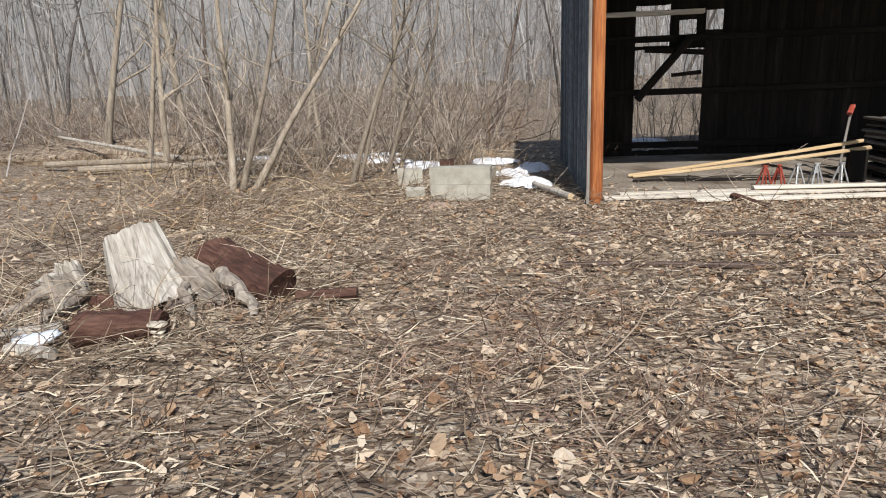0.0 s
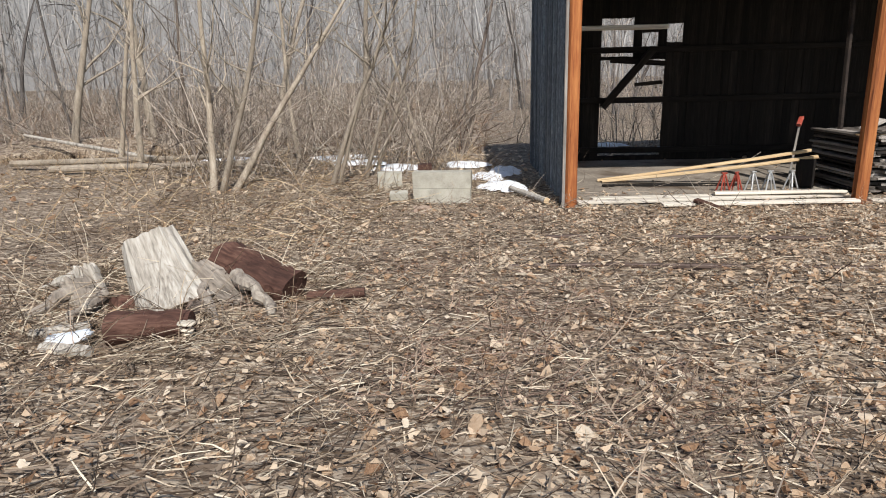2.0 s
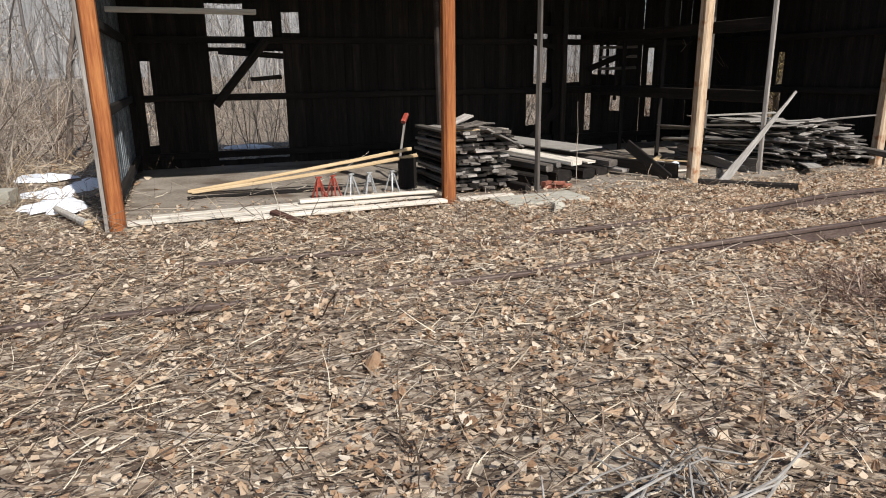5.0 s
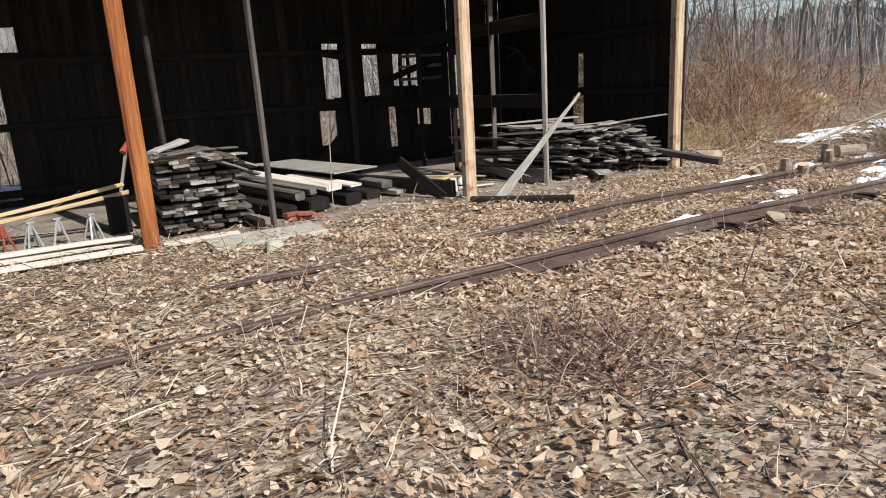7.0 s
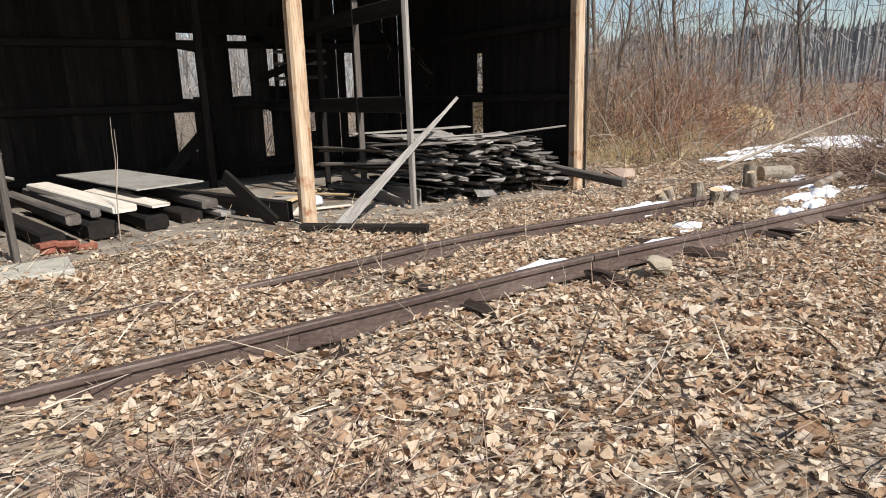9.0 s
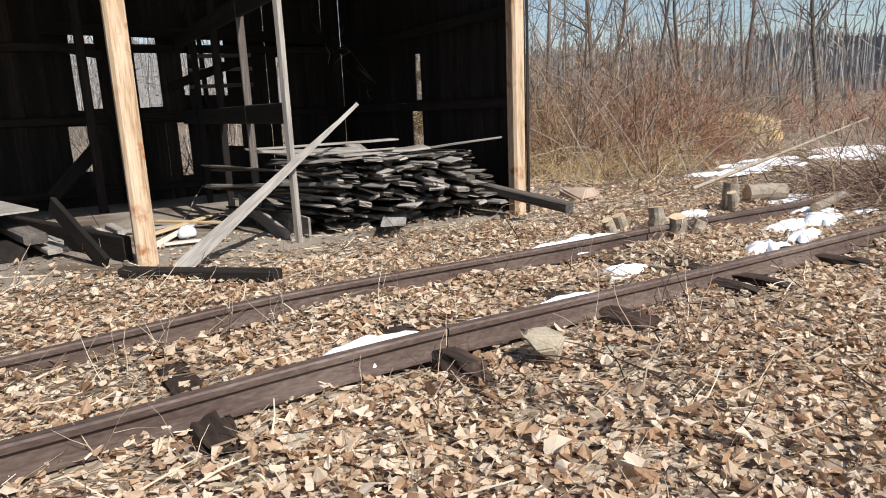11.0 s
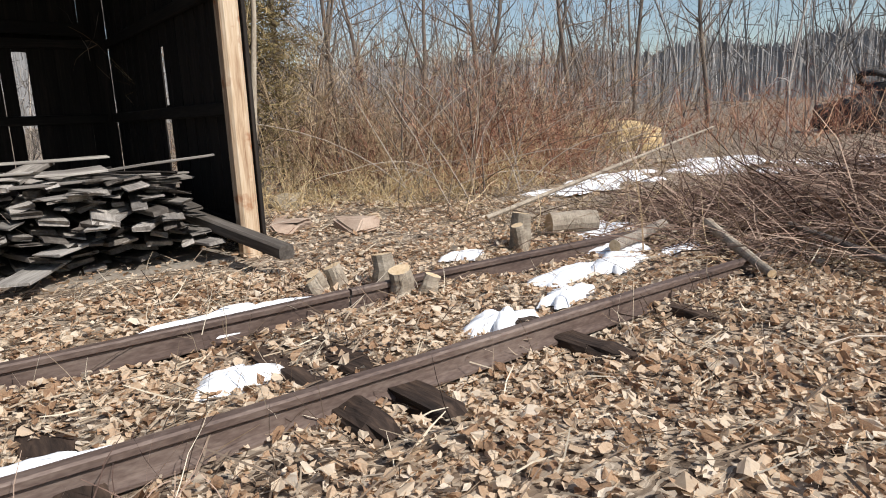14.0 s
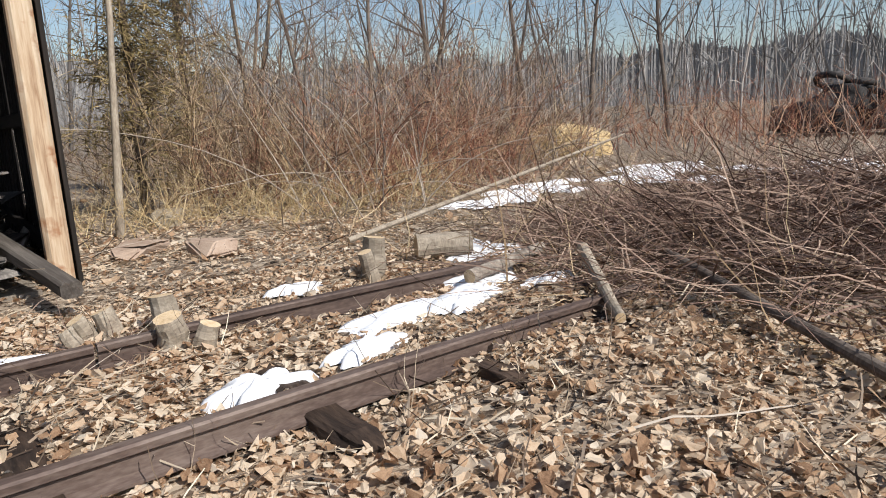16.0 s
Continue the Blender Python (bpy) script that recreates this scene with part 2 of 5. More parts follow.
M_FUNGUS = mat("bracket_fungus", [(0.5, 0.42, 0.3), (0.68, 0.6, 0.48), (0.75, 0.7, 0.6)], 30, bump=0.2)
M_PLASTIC = mat("white_plastic_scrap", [(0.6, 0.65, 0.7), (0.75, 0.79, 0.83), (0.82, 0.84, 0.86)], 8, rough=0.4, bump=0.2)
M_TIN = mat("grey_sheet", [(0.16, 0.145, 0.125), (0.27, 0.25, 0.22), (0.36, 0.335, 0.30)], 3, fine=40, bump=0.2, rough=0.7)
M_HEAP = mat("dark_scrap", [(0.012, 0.011, 0.011), (0.04, 0.036, 0.034), (0.10, 0.09, 0.085)], 3, fine=20, bump=0.8, vary=0.2, normal_dist=0.05)


# ---- mesh tools ----
def mesh(name, verts, faces, material, smooth=False):
    me = bpy.data.meshes.new(name)
    me.from_pydata(verts, [], faces)
    me.materials.append(material)
    if smooth:
        me.polygons.foreach_set("use_smooth", [True] * len(me.polygons))
    me.update()
    return me


def bulk(name, v, f, material, smooth=False):
    """A mesh from an array of vertices and an array of faces that all have the same number of corners."""
    me = bpy.data.meshes.new(name)
    k = f.shape[1]
    me.vertices.add(len(v))
    me.vertices.foreach_set("co", np.ascontiguousarray(v, dtype=np.float32).ravel())
    me.loops.add(f.size)
    me.loops.foreach_set("vertex_index", np.ascontiguousarray(f, dtype=np.int32).ravel())
    me.polygons.add(len(f))
    me.polygons.foreach_set("loop_start", np.arange(0, f.size, k, dtype=np.int32))
    me.polygons.foreach_set("use_smooth", np.full(len(f), smooth))
    me.update(calc_edges=True)
    me.materials.append(material)
    return me


def tubes(lines, radii, sides=4):
    """Vertices and quads of round stems along polylines: lines (n, k, 3), radii (n, k)."""
    n, k, _ = lines.shape
    d = np.gradient(lines, axis=1)
    d /= np.linalg.norm(d, axis=2, keepdims=True) + 1e-9
    ref = np.where(np.abs(d[..., 2:3]) > 0.9, np.array([1.0, 0, 0]), np.array([0, 0, 1.0]))
    a = np.cross(d, ref)
    a /= np.linalg.norm(a, axis=2, keepdims=True) + 1e-9
    b = np.cross(d, a)
    ang = np.arange(sides) * 2 * np.pi / sides
    ring = a[:, :, None] * np.cos(ang)[None, None, :, None] + b[:, :, None] * np.sin(ang)[None, None, :, None]
    v = (lines[:, :, None] + ring * radii[:, :, None, None]).reshape(-1, 3)
    i, j, s = np.meshgrid(np.arange(n), np.arange(k - 1), np.arange(sides), indexing="ij")
    base = (i * k + j) * sides
    s2 = (s + 1) % sides
    f = np.stack([base + s, base + s2, base + sides + s2, base + sides + s], -1).reshape(-1, 4)
    return v, f


def ribbons(lines, radii):
    """Vertices and quads of thin blades along polylines, each turned its own way."""
    n, k, _ = lines.shape
    d = lines[:, -1] - lines[:, 0]
    a = np.cross(d, G.normal(0, 1, (n, 3)) + np.array([0, -0.6, 0]))
    a /= np.linalg.norm(a, axis=1, keepdims=True) + 1e-9
    off = a[:, None] * radii[:, :, None]
    v = np.stack([lines - off, lines + off], 2).reshape(-1, 3)
    i, j = np.meshgrid(np.arange(n), np.arange(k - 1), indexing="ij")
    o = ((i * k + j) * 2).ravel()
    return v, np.stack([o, o + 1, o + 3, o + 2], -1)


def join(parts):
    vs, fs, o = [], [], 0
    for v, f in parts:
        vs.append(v)
        fs.append(f + o)
        o += len(v)
    return np.concatenate(vs), np.concatenate(fs)


def curve_lines(start, heading, length, k=5, wobble=0.15, droop=0.0):
    """Polylines (n, k, 3) from start points along headings, wandering and drooping as they go."""
    n = len(start)
    step = (length / (k - 1))[:, None]
    d = heading / (np.linalg.norm(heading, axis=1, keepdims=True) + 1e-9)
    out = [start]
    for _ in range(k - 1):
        d = d + G.normal(0, wobble, (n, 3)) + np.array([0, 0, -droop])
        d /= np.linalg.norm(d, axis=1, keepdims=True) + 1e-9
        out.append(out[-1] + d * step)
    return np.stack(out, 1)


def ground_z(x, y):
    """Height of the ground: flat by the shed, a low bed under the track, soft bumps elsewhere, a rise into the woods."""
    x, y = np.asarray(x, float), np.asarray(y, float)
    away = np.clip((np.maximum(np.maximum(-x - 1, x - 16), np.maximum(y - 8, -y - 5))) / 6, 0, 1)
    inside = (x > -0.3) & (x < 15) & (y > -0.4) & (y < 6.5)
    b = 0.035 * np.sin(x * 1.7 + 1) * np.sin(y * 1.9) + 0.02 * np.sin(x * 4.3 + y * 3.1) + 0.012 * np.sin(9 * x + 2) * np.sin(8 * y)
    b = b + away * 0.10 * np.sin(x * 0.5 + 2) * np.sin(y * 0.43 + 1)
    far = np.clip((np.hypot(x - 6, y) - 35) / 60, 0, 1) * 1.5
    u, w = np.clip((-6.0 - y) / 4.2, 0, 1), np.clip((10.5 - x) / 9, 0, 1)
    bank = 0.46 * u * u * (3 - 2 * u) * w * w * (3 - 2 * w)
    trough = 0.055 * np.exp(-((y + 4.15) / 0.3) ** 2) * np.clip((x - 7.5) / 1.5, 0, 1) * np.clip((17.5 - x) / 2, 0, 1)
    z = b * (1 - 8 * trough) + far - 0.03 - trough + bank + 0.11 * np.exp(-((x + 4.55) / 0.95) ** 2 - ((y + 4.85) / 0.75) ** 2)
    return np.where(inside, np.minimum(b * 0.3 - 0.03, -0.02), z)


def plank(L, W, T, material, seed=0, warp=0.01, rag=0.03, sag=0.0):
    """A sawn board along x from 0 to L, its edges slightly worn, its ends broken unevenly, a little warped."""
    r = random.Random(seed)
    bev = min(W, T) * 0.18
    prof = [(-W / 2 + bev, -T / 2), (W / 2 - bev, -T / 2), (W / 2, -T / 2 + bev), (W / 2, T / 2 - bev), (W / 2 - bev, T / 2), (-W / 2 + bev, T / 2), (-W / 2, T / 2 - bev), (-W / 2, -T / 2 + bev)]
    v, f, n = [], [], 5
    tw = r.uniform(-1, 1) * warp * 2
    for i in range(n):
        u = i / (n - 1)
        oy, oz = r.uniform(-warp, warp) * 0.5, r.uniform(-warp, warp) * 0.4 - sag * 4 * u * (1 - u)
        for y, z in prof:
            end = (r.uniform(0, rag) if i == 0 else -r.uniform(0, rag) if i == n - 1 else 0)
            v.append((u * L + end, y + oy, z + oz + tw * u * y / max(W, 0.01)))
    for i in range(n - 1):
        for j in range(8):
            a, b2 = i * 8 + j, i * 8 + (j + 1) % 8
            f.append((a, a + 8, b2 + 8, b2))
    f.append(tuple(range(8)))
    f.append(tuple(reversed(range((n - 1) * 8, n * 8))))
    return mesh("plank", v, f, material)


PLANKS = {}


def plank_shared(L, W, T, material, variants=4, **kw):
    key = (round(L, 1), round(W, 2), round(T, 3), material.name, R.randrange(variants))
    if key not in PLANKS:
        PLANKS[key] = plank(key[0], W, T, material, seed=hash(key[:3]) % 9973 + key[4], **kw)
    return PLANKS[key]


def between(a, b, roll=0.0):
    """Pose of a thing built along x, laid from a towards b."""
    a, b = Vector(a), Vector(b)
    return Matrix.Translation(a) @ (b - a).to_track_quat("X", "Z").to_matrix().to_4x4() @ pose(0, 0, 0, roll, 0, 0)


def put(name, me, m, parent=None, **tags):
    ob = new(name, me)
    if parent:
        ob.parent = parent
    ob.matrix_basis = m
    return tagged(ob, **tags) if tags else ob


def timber(name, a, b, W, T, material, parent=None, roll=0.0, warp=0.008, rag=0.02, sag=0.0, **tags):
    me = plank((Vector(b) - Vector(a)).length, W, T, material, seed=R.randrange(9999), warp=warp, rag=rag, sag=sag)
    return put(name, me, between(a, b, roll), parent, **tags)


def empty(name, m=None, **tags):
    ob = new(name)
    ob.matrix_basis = m or Matrix()
    return tagged(ob, **tags)


def lump(name, size, material, seed=0, rough=0.18, detail=2, freq=1.6):
    """A rounded irregular stone-like mesh, its base at z = 0."""
    bm = bmesh.new()
    bmesh.ops.create_icosphere(bm, subdivisions=detail, radius=1)
    for v in bm.verts:
        d = 1 + rough * noise.noise(v.co * freq + Vector((seed * 7.3, seed, 0))) + rough * 0.5 * noise.noise(v.co * freq * 2.7 + Vector((0, seed * 3.1, 0)))
        q = v.co * d
        v.co = Vector([math.copysign(abs(c) ** 0.75, c) * s for c, s in zip(q, size)])
        v.co.z = max(v.co.z, -0.25 * size[2])
    me = bpy.data.meshes.new(name)
    bm.to_mesh(me)
    bm.free()
    me.materials.append(material)
    me.polygons.foreach_set("use_smooth", [True] * len(me.polygons))
    return me


def rock(size, material, seed):
    """An angular stone: the hull of a few scattered points, its edges worn."""
    r = random.Random(seed)
    bm = bmesh.new()
    for _ in range(16):
        q = Vector((r.uniform(-1, 1), r.uniform(-1, 1), r.uniform(-0.4, 1)))
        q /= max(abs(q.x), abs(q.y), abs(q.z)) ** 0.8 + 1e-6
        bm.verts.new((q.x * size[0], q.y * size[1], q.z * size[2]))
    bmesh.ops.convex_hull(bm, input=bm.verts[:])
    loose = [v for v in bm.verts if not v.link_faces]
    bmesh.ops.delete(bm, geom=loose, context="VERTS")
    bmesh.ops.bevel(bm, geom=bm.edges[:], offset=0.07 * size[0], segments=2, affect="EDGES")
    bmesh.ops.triangulate(bm, faces=bm.faces[:])
    me = bpy.data.meshes.new("rock")
    bm.to_mesh(me)
    bm.free()
    me.materials.append(material)
    return me


SNOWS = []


def snow(x, y, sx, sy, h=0.05, turn=0, seed=0, label="patch of old white snow melting on the leaf litter"):
    """A thin melting drift with a ragged rim."""
    rings, seg = 6, 40
    SNOWS.append((x, y, sx, sy, radians(turn)))
    v, f = [(0, 0, h)], []
    for i in range(1, rings + 1):
        u = i / rings
        for j in range(seg):
            a = j / seg * 2 * math.pi
            p = Vector((math.cos(a) * 1.3 + seed * 5.1, math.sin(a) * 1.3, seed))
            rr = u * (1 + 0.75 * noise.noise(p) + 0.4 * noise.noise(p * 3.3))
            z = h * (1 - u ** 3) * (1 + 0.5 * noise.noise(Vector((math.cos(a) * u * 3, math.sin(a) * u * 3, seed * 2)))) - (0.035 if i == rings else 0)
            v.append((rr * math.cos(a) * sx, rr * math.sin(a) * sy, z))
    f += [(0, 1 + j, 1 + (j + 1) % seg) for j in range(seg)]
    for i in range(rings - 1):
        for j in range(seg):
            a, b2 = 1 + i * seg + j, 1 + i * seg + (j + 1) % seg
            f.append((a, a + seg, b2 + seg, b2))
    return put("snow_patch", mesh("snow_patch", v, f, M_SNOW, True), pose(x, y, float(ground_z(x, y)) + 0.045, 0, 0, turn), label=label, category="snow", group="snow patches")


# ---- ground ----
def spread(lo, a, b, hi, n_far, step):
    near = np.arange(a, b + step / 2, step)
    grow = np.linspace(0, 1, n_far + 1)[1:] ** 2.6
    return np.concatenate([(a - grow * (a - lo))[::-1], near, b + grow * (hi - b)])


gx, gy = spread(-420, -9, 22, 440, 22, 0.25), spread(-400, -13, 8, 420, 22, 0.25)
GX, GY = np.meshgrid(gx, gy)
gv = np.stack([GX, GY, ground_z(GX, GY)], -1).reshape(-1, 3)
nx = len(gx)
ii, jj = np.meshgrid(np.arange(len(gy) - 1), np.arange(nx - 1), indexing="ij")
c0 = (ii * nx + jj).ravel()
ground = put("ground", bulk("ground", gv, np.stack([c0, c0 + 1, c0 + nx + 1, c0 + nx], -1), M_LITTER, True), Matrix(), label="brown soil under dead leaves and straw", category="ground", kind="structure")

# ---- shed: floor, roof, posts, walls ----
DEEP, WIDE, EAVE, BACK = 6.2, 14.82, 5.0, 4.6
bm = bmesh.new()
for a0, a1 in ((0.12, 4.9), (4.91, 9.7), (9.71, 14.6)):
    r = bmesh.ops.create_cube(bm, size=1)["verts"]
    for v in r:
        v.co = Vector(((a0 + a1) / 2 + v.co.x * (a1 - a0), (DEEP - 0.25) / 2 - 0.02 + v.co.y * (DEEP - 0.2), -0.09 + v.co.z * 0.2))
bmesh.ops.bevel(bm, geom=bm.edges[:], offset=0.012, segments=1)
fl = bpy.data.meshes.new("floor")
bm.to_mesh(fl)
bm.free()
fl.materials.append(M_SLAB)
put("floor", fl, Matrix(), label="dirty tan concrete shed floor strewn with debris", category="floor", kind="structure")

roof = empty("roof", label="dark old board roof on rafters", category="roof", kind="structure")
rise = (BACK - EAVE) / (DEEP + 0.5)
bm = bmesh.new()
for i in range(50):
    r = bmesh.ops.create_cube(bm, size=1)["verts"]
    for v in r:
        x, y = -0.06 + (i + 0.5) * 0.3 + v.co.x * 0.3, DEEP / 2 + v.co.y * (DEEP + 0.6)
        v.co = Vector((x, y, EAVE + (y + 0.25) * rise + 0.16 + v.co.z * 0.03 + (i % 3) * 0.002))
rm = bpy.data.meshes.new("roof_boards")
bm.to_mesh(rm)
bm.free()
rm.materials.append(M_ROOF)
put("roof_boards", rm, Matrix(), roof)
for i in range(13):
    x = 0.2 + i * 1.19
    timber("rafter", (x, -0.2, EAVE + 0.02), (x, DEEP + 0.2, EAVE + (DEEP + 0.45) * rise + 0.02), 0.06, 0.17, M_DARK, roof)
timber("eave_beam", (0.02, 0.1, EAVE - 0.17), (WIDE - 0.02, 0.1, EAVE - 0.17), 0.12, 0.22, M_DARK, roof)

for x, material, words in ((0.1, M_POST, "orange-brown stained square timber corner post"), (4.98, M_POST, "orange-brown stained square timber front post"), (9.92, M_PALE, "pale weathered square timber front post, reddish at the foot"), (14.78, M_PALE, "pale weathered square timber corner post, reddish at the foot")):
    timber("front_post", (x, 0.05, -0.12), (x, 0.05, EAVE - 0.28), 0.2, 0.2, material, warp=0.006, rag=0.0, label=words, category="post", group="shed front posts", kind="structure")
for x in (6.62, 11.57):
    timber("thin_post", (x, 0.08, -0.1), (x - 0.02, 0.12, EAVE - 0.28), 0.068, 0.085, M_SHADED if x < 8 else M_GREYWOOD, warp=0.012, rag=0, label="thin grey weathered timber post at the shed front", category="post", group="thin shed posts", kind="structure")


def board_wall(name, start, end, top0, top1, material, holes, label, width=0.2, inner=1.0, slack=0.06):
    """A wall of upright boards from start to end, on girts; holes: (from, to, low, high) along the wall, left open."""
    s, e = Vector((*start, 0)), Vector((*end, 0))
    L = (e - s).length
    d = (e - s) / L
    side = Vector((-d.y, d.x, 0)) * inner
    wall = empty(name, label=label, category="wall", kind="structure")
    n = int(L / width)
    for i in range(n):
        u0, u1 = i * L / n, (i + 1) * L / n
        mid = (u0 + u1) / 2
        top = top0 + (top1 - top0) * mid / L + 0.12
        spans = [(-0.08, top)]
        for h0, h1, z0, z1 in holes:
            if h0 - 0.04 < mid < h1 + 0.04:
                nxt = []
                for a, b in spans:
                    if z1 <= a or z0 >= b:
                        nxt.append((a, b))
                    else:
                        nxt += [(a, z0)] if z0 > a + 0.1 else []
                        nxt += [(z1, b)] if z1 < b - 0.1 else []
                spans = nxt
        for a, b in spans:
            p = s + d * mid + side * (0.013 * (i % 2) + R.uniform(-0.003, 0.003))
            me = plank_shared(b - a, L / n + (0.012 if R.random() > slack else -0.012), 0.022, material, warp=0.006, rag=0.03)
            m = Matrix.Translation(p + Vector((0, 0, a))) @ Matrix((d, side, Vector((0, 0, 1)))).transposed().to_4x4() @ pose(0, 0, 0, 0, -90, 0) @ pose(0, 0, 0, 90, 0, 0)
            put("board", me, m, wall)
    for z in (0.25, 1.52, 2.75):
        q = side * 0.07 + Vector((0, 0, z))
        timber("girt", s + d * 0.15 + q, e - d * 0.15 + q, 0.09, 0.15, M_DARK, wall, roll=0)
    return wall


board_wall("wall_left", (-0.02, 0.0), (-0.02, DEEP), EAVE, BACK, M_SIDING, [], "weathered blue-grey vertical board siding", 0.165, -1)
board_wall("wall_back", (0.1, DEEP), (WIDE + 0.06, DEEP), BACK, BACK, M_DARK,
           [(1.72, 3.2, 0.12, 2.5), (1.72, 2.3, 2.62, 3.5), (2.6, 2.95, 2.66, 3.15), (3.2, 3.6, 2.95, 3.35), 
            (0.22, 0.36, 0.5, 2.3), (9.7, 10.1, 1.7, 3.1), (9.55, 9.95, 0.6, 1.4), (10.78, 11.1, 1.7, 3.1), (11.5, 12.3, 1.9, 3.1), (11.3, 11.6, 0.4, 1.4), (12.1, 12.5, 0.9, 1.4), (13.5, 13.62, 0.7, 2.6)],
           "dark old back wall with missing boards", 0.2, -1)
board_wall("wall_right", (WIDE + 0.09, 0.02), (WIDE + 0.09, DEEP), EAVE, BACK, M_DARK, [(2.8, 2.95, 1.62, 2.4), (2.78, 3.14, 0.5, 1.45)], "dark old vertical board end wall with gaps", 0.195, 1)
timber("corner_trim", (0.05, DEEP - 0.02, -0.05), (0.05, DEEP - 0.02, BACK), 0.16, 0.05, M_DARK, roll=90, label="dark board closing the back corner", category="trim", kind="structure")
# pale raw edges of the end boards beside the corner posts
timber("corner_trim", (-0.035, -0.03, -0.05), (-0.035, -0.03, EAVE), 0.022, 0.05, M_GREYWOOD, label="thin pale corner trim board", category="trim", kind="structure")
timber("corner_trim", (WIDE + 0.10, -0.03, -0.05), (WIDE + 0.10, -0.03, EAVE), 0.03, 0.04, M_DARK, label="thin dark corner trim board", category="trim", kind="structure")

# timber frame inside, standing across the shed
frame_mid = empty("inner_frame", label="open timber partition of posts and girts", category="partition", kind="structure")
# studs farther in get the darker colour, standing for deeper shade
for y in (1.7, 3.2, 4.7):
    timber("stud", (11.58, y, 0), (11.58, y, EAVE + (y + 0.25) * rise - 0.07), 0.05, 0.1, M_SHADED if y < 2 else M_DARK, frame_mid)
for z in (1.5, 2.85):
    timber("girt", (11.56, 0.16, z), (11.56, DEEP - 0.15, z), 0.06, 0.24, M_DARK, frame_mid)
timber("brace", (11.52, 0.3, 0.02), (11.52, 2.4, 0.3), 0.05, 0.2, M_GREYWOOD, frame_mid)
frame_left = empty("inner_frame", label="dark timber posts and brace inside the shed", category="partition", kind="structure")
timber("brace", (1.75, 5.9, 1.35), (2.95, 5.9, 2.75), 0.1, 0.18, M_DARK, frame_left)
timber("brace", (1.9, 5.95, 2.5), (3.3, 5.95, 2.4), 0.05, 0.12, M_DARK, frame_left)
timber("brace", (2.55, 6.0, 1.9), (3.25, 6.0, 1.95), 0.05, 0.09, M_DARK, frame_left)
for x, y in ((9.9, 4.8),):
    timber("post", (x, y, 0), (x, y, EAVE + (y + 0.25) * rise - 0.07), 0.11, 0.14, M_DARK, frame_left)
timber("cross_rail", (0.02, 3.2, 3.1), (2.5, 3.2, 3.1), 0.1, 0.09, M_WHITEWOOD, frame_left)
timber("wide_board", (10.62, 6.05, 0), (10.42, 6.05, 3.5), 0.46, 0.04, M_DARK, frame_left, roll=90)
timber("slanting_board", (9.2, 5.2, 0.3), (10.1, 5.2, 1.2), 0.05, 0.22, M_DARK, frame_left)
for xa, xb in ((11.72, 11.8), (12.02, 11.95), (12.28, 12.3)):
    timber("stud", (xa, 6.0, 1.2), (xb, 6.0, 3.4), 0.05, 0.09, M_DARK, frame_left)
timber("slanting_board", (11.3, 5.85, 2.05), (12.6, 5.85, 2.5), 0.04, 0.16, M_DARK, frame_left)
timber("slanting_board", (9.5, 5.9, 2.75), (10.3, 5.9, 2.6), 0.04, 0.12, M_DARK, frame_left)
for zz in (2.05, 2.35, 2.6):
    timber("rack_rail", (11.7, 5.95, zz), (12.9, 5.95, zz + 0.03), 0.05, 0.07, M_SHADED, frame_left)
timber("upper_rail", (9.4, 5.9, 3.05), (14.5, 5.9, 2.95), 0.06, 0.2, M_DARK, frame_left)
# this post is darkened by colour to stay faint in the shed's shade
timber("post", (5.55, 1.9, 0), (5.5, 2.0, EAVE - 0.75), 0.07, 0.08, M_ROOF, frame_left)

# ---- things in the shed ----
def jack_stand(x, y, turn, material, words, h=0.36):
    top = empty("jack_stand", pose(x, y, 0.012, 0, 0, turn), label=words, category="jack stand", group="jack stands")
    for i in range(4):
        a = math.pi / 4 + i * math.pi / 2
        l = np.array([[[0.13 * math.cos(a), 0.13 * math.sin(a), 0.0], [0.03 * math.cos(a), 0.03 * math.sin(a), h * 0.9]]])
        put("leg", bulk("leg", *tubes(l, np.array([[0.017, 0.013]]), 6), material), Matrix(), top)
    l = np.array([[[0, 0, h * 0.55], [0, 0, h]]])
    put("column", bulk("column", *tubes(l, np.array([[0.028, 0.028]]), 8), material), Matrix(), top)
    timber("saddle", (-0.05, 0, h), (0.05, 0, h), 0.05, 0.025, material, top, rag=0)


for x, y, a, m, w in ((3.05, 1.0, 10, M_RED, "rusty red steel jack stand on the concrete floor"), (3.3, 1.05, 50, M_RED, "rusty red steel jack stand on the concrete floor"), (3.62, 1.1, 20, M_STEEL, "pale grey steel jack stand on the concrete floor"), (3.95, 1.15, 0, M_STEEL, "pale grey steel jack stand on the concrete floor"), (4.35, 1.15, 30, M_STEEL, "pale grey steel jack stand on the concrete floor")):
    jack_stand(x, y, a, m, w)

timber("long_plank", (1.02, 2.45, 0.05), (4.86, 1.55, 0.70), 0.11, 0.05, M_NEWWOOD, sag=0.02, label="long pale yellow plank propped at one end", category="plank", group="propped planks")
timber("long_plank", (1.08, 2.3, 0.05), (4.9, 1.35, 0.60), 0.11, 0.05, M_NEWWOOD, sag=0.03, label="long pale yellow plank propped at one end", category="plank", group="propped planks")
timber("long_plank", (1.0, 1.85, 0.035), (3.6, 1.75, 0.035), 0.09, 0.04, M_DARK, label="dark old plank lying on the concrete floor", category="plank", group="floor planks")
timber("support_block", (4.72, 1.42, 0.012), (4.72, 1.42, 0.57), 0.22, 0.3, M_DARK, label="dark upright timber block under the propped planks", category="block")
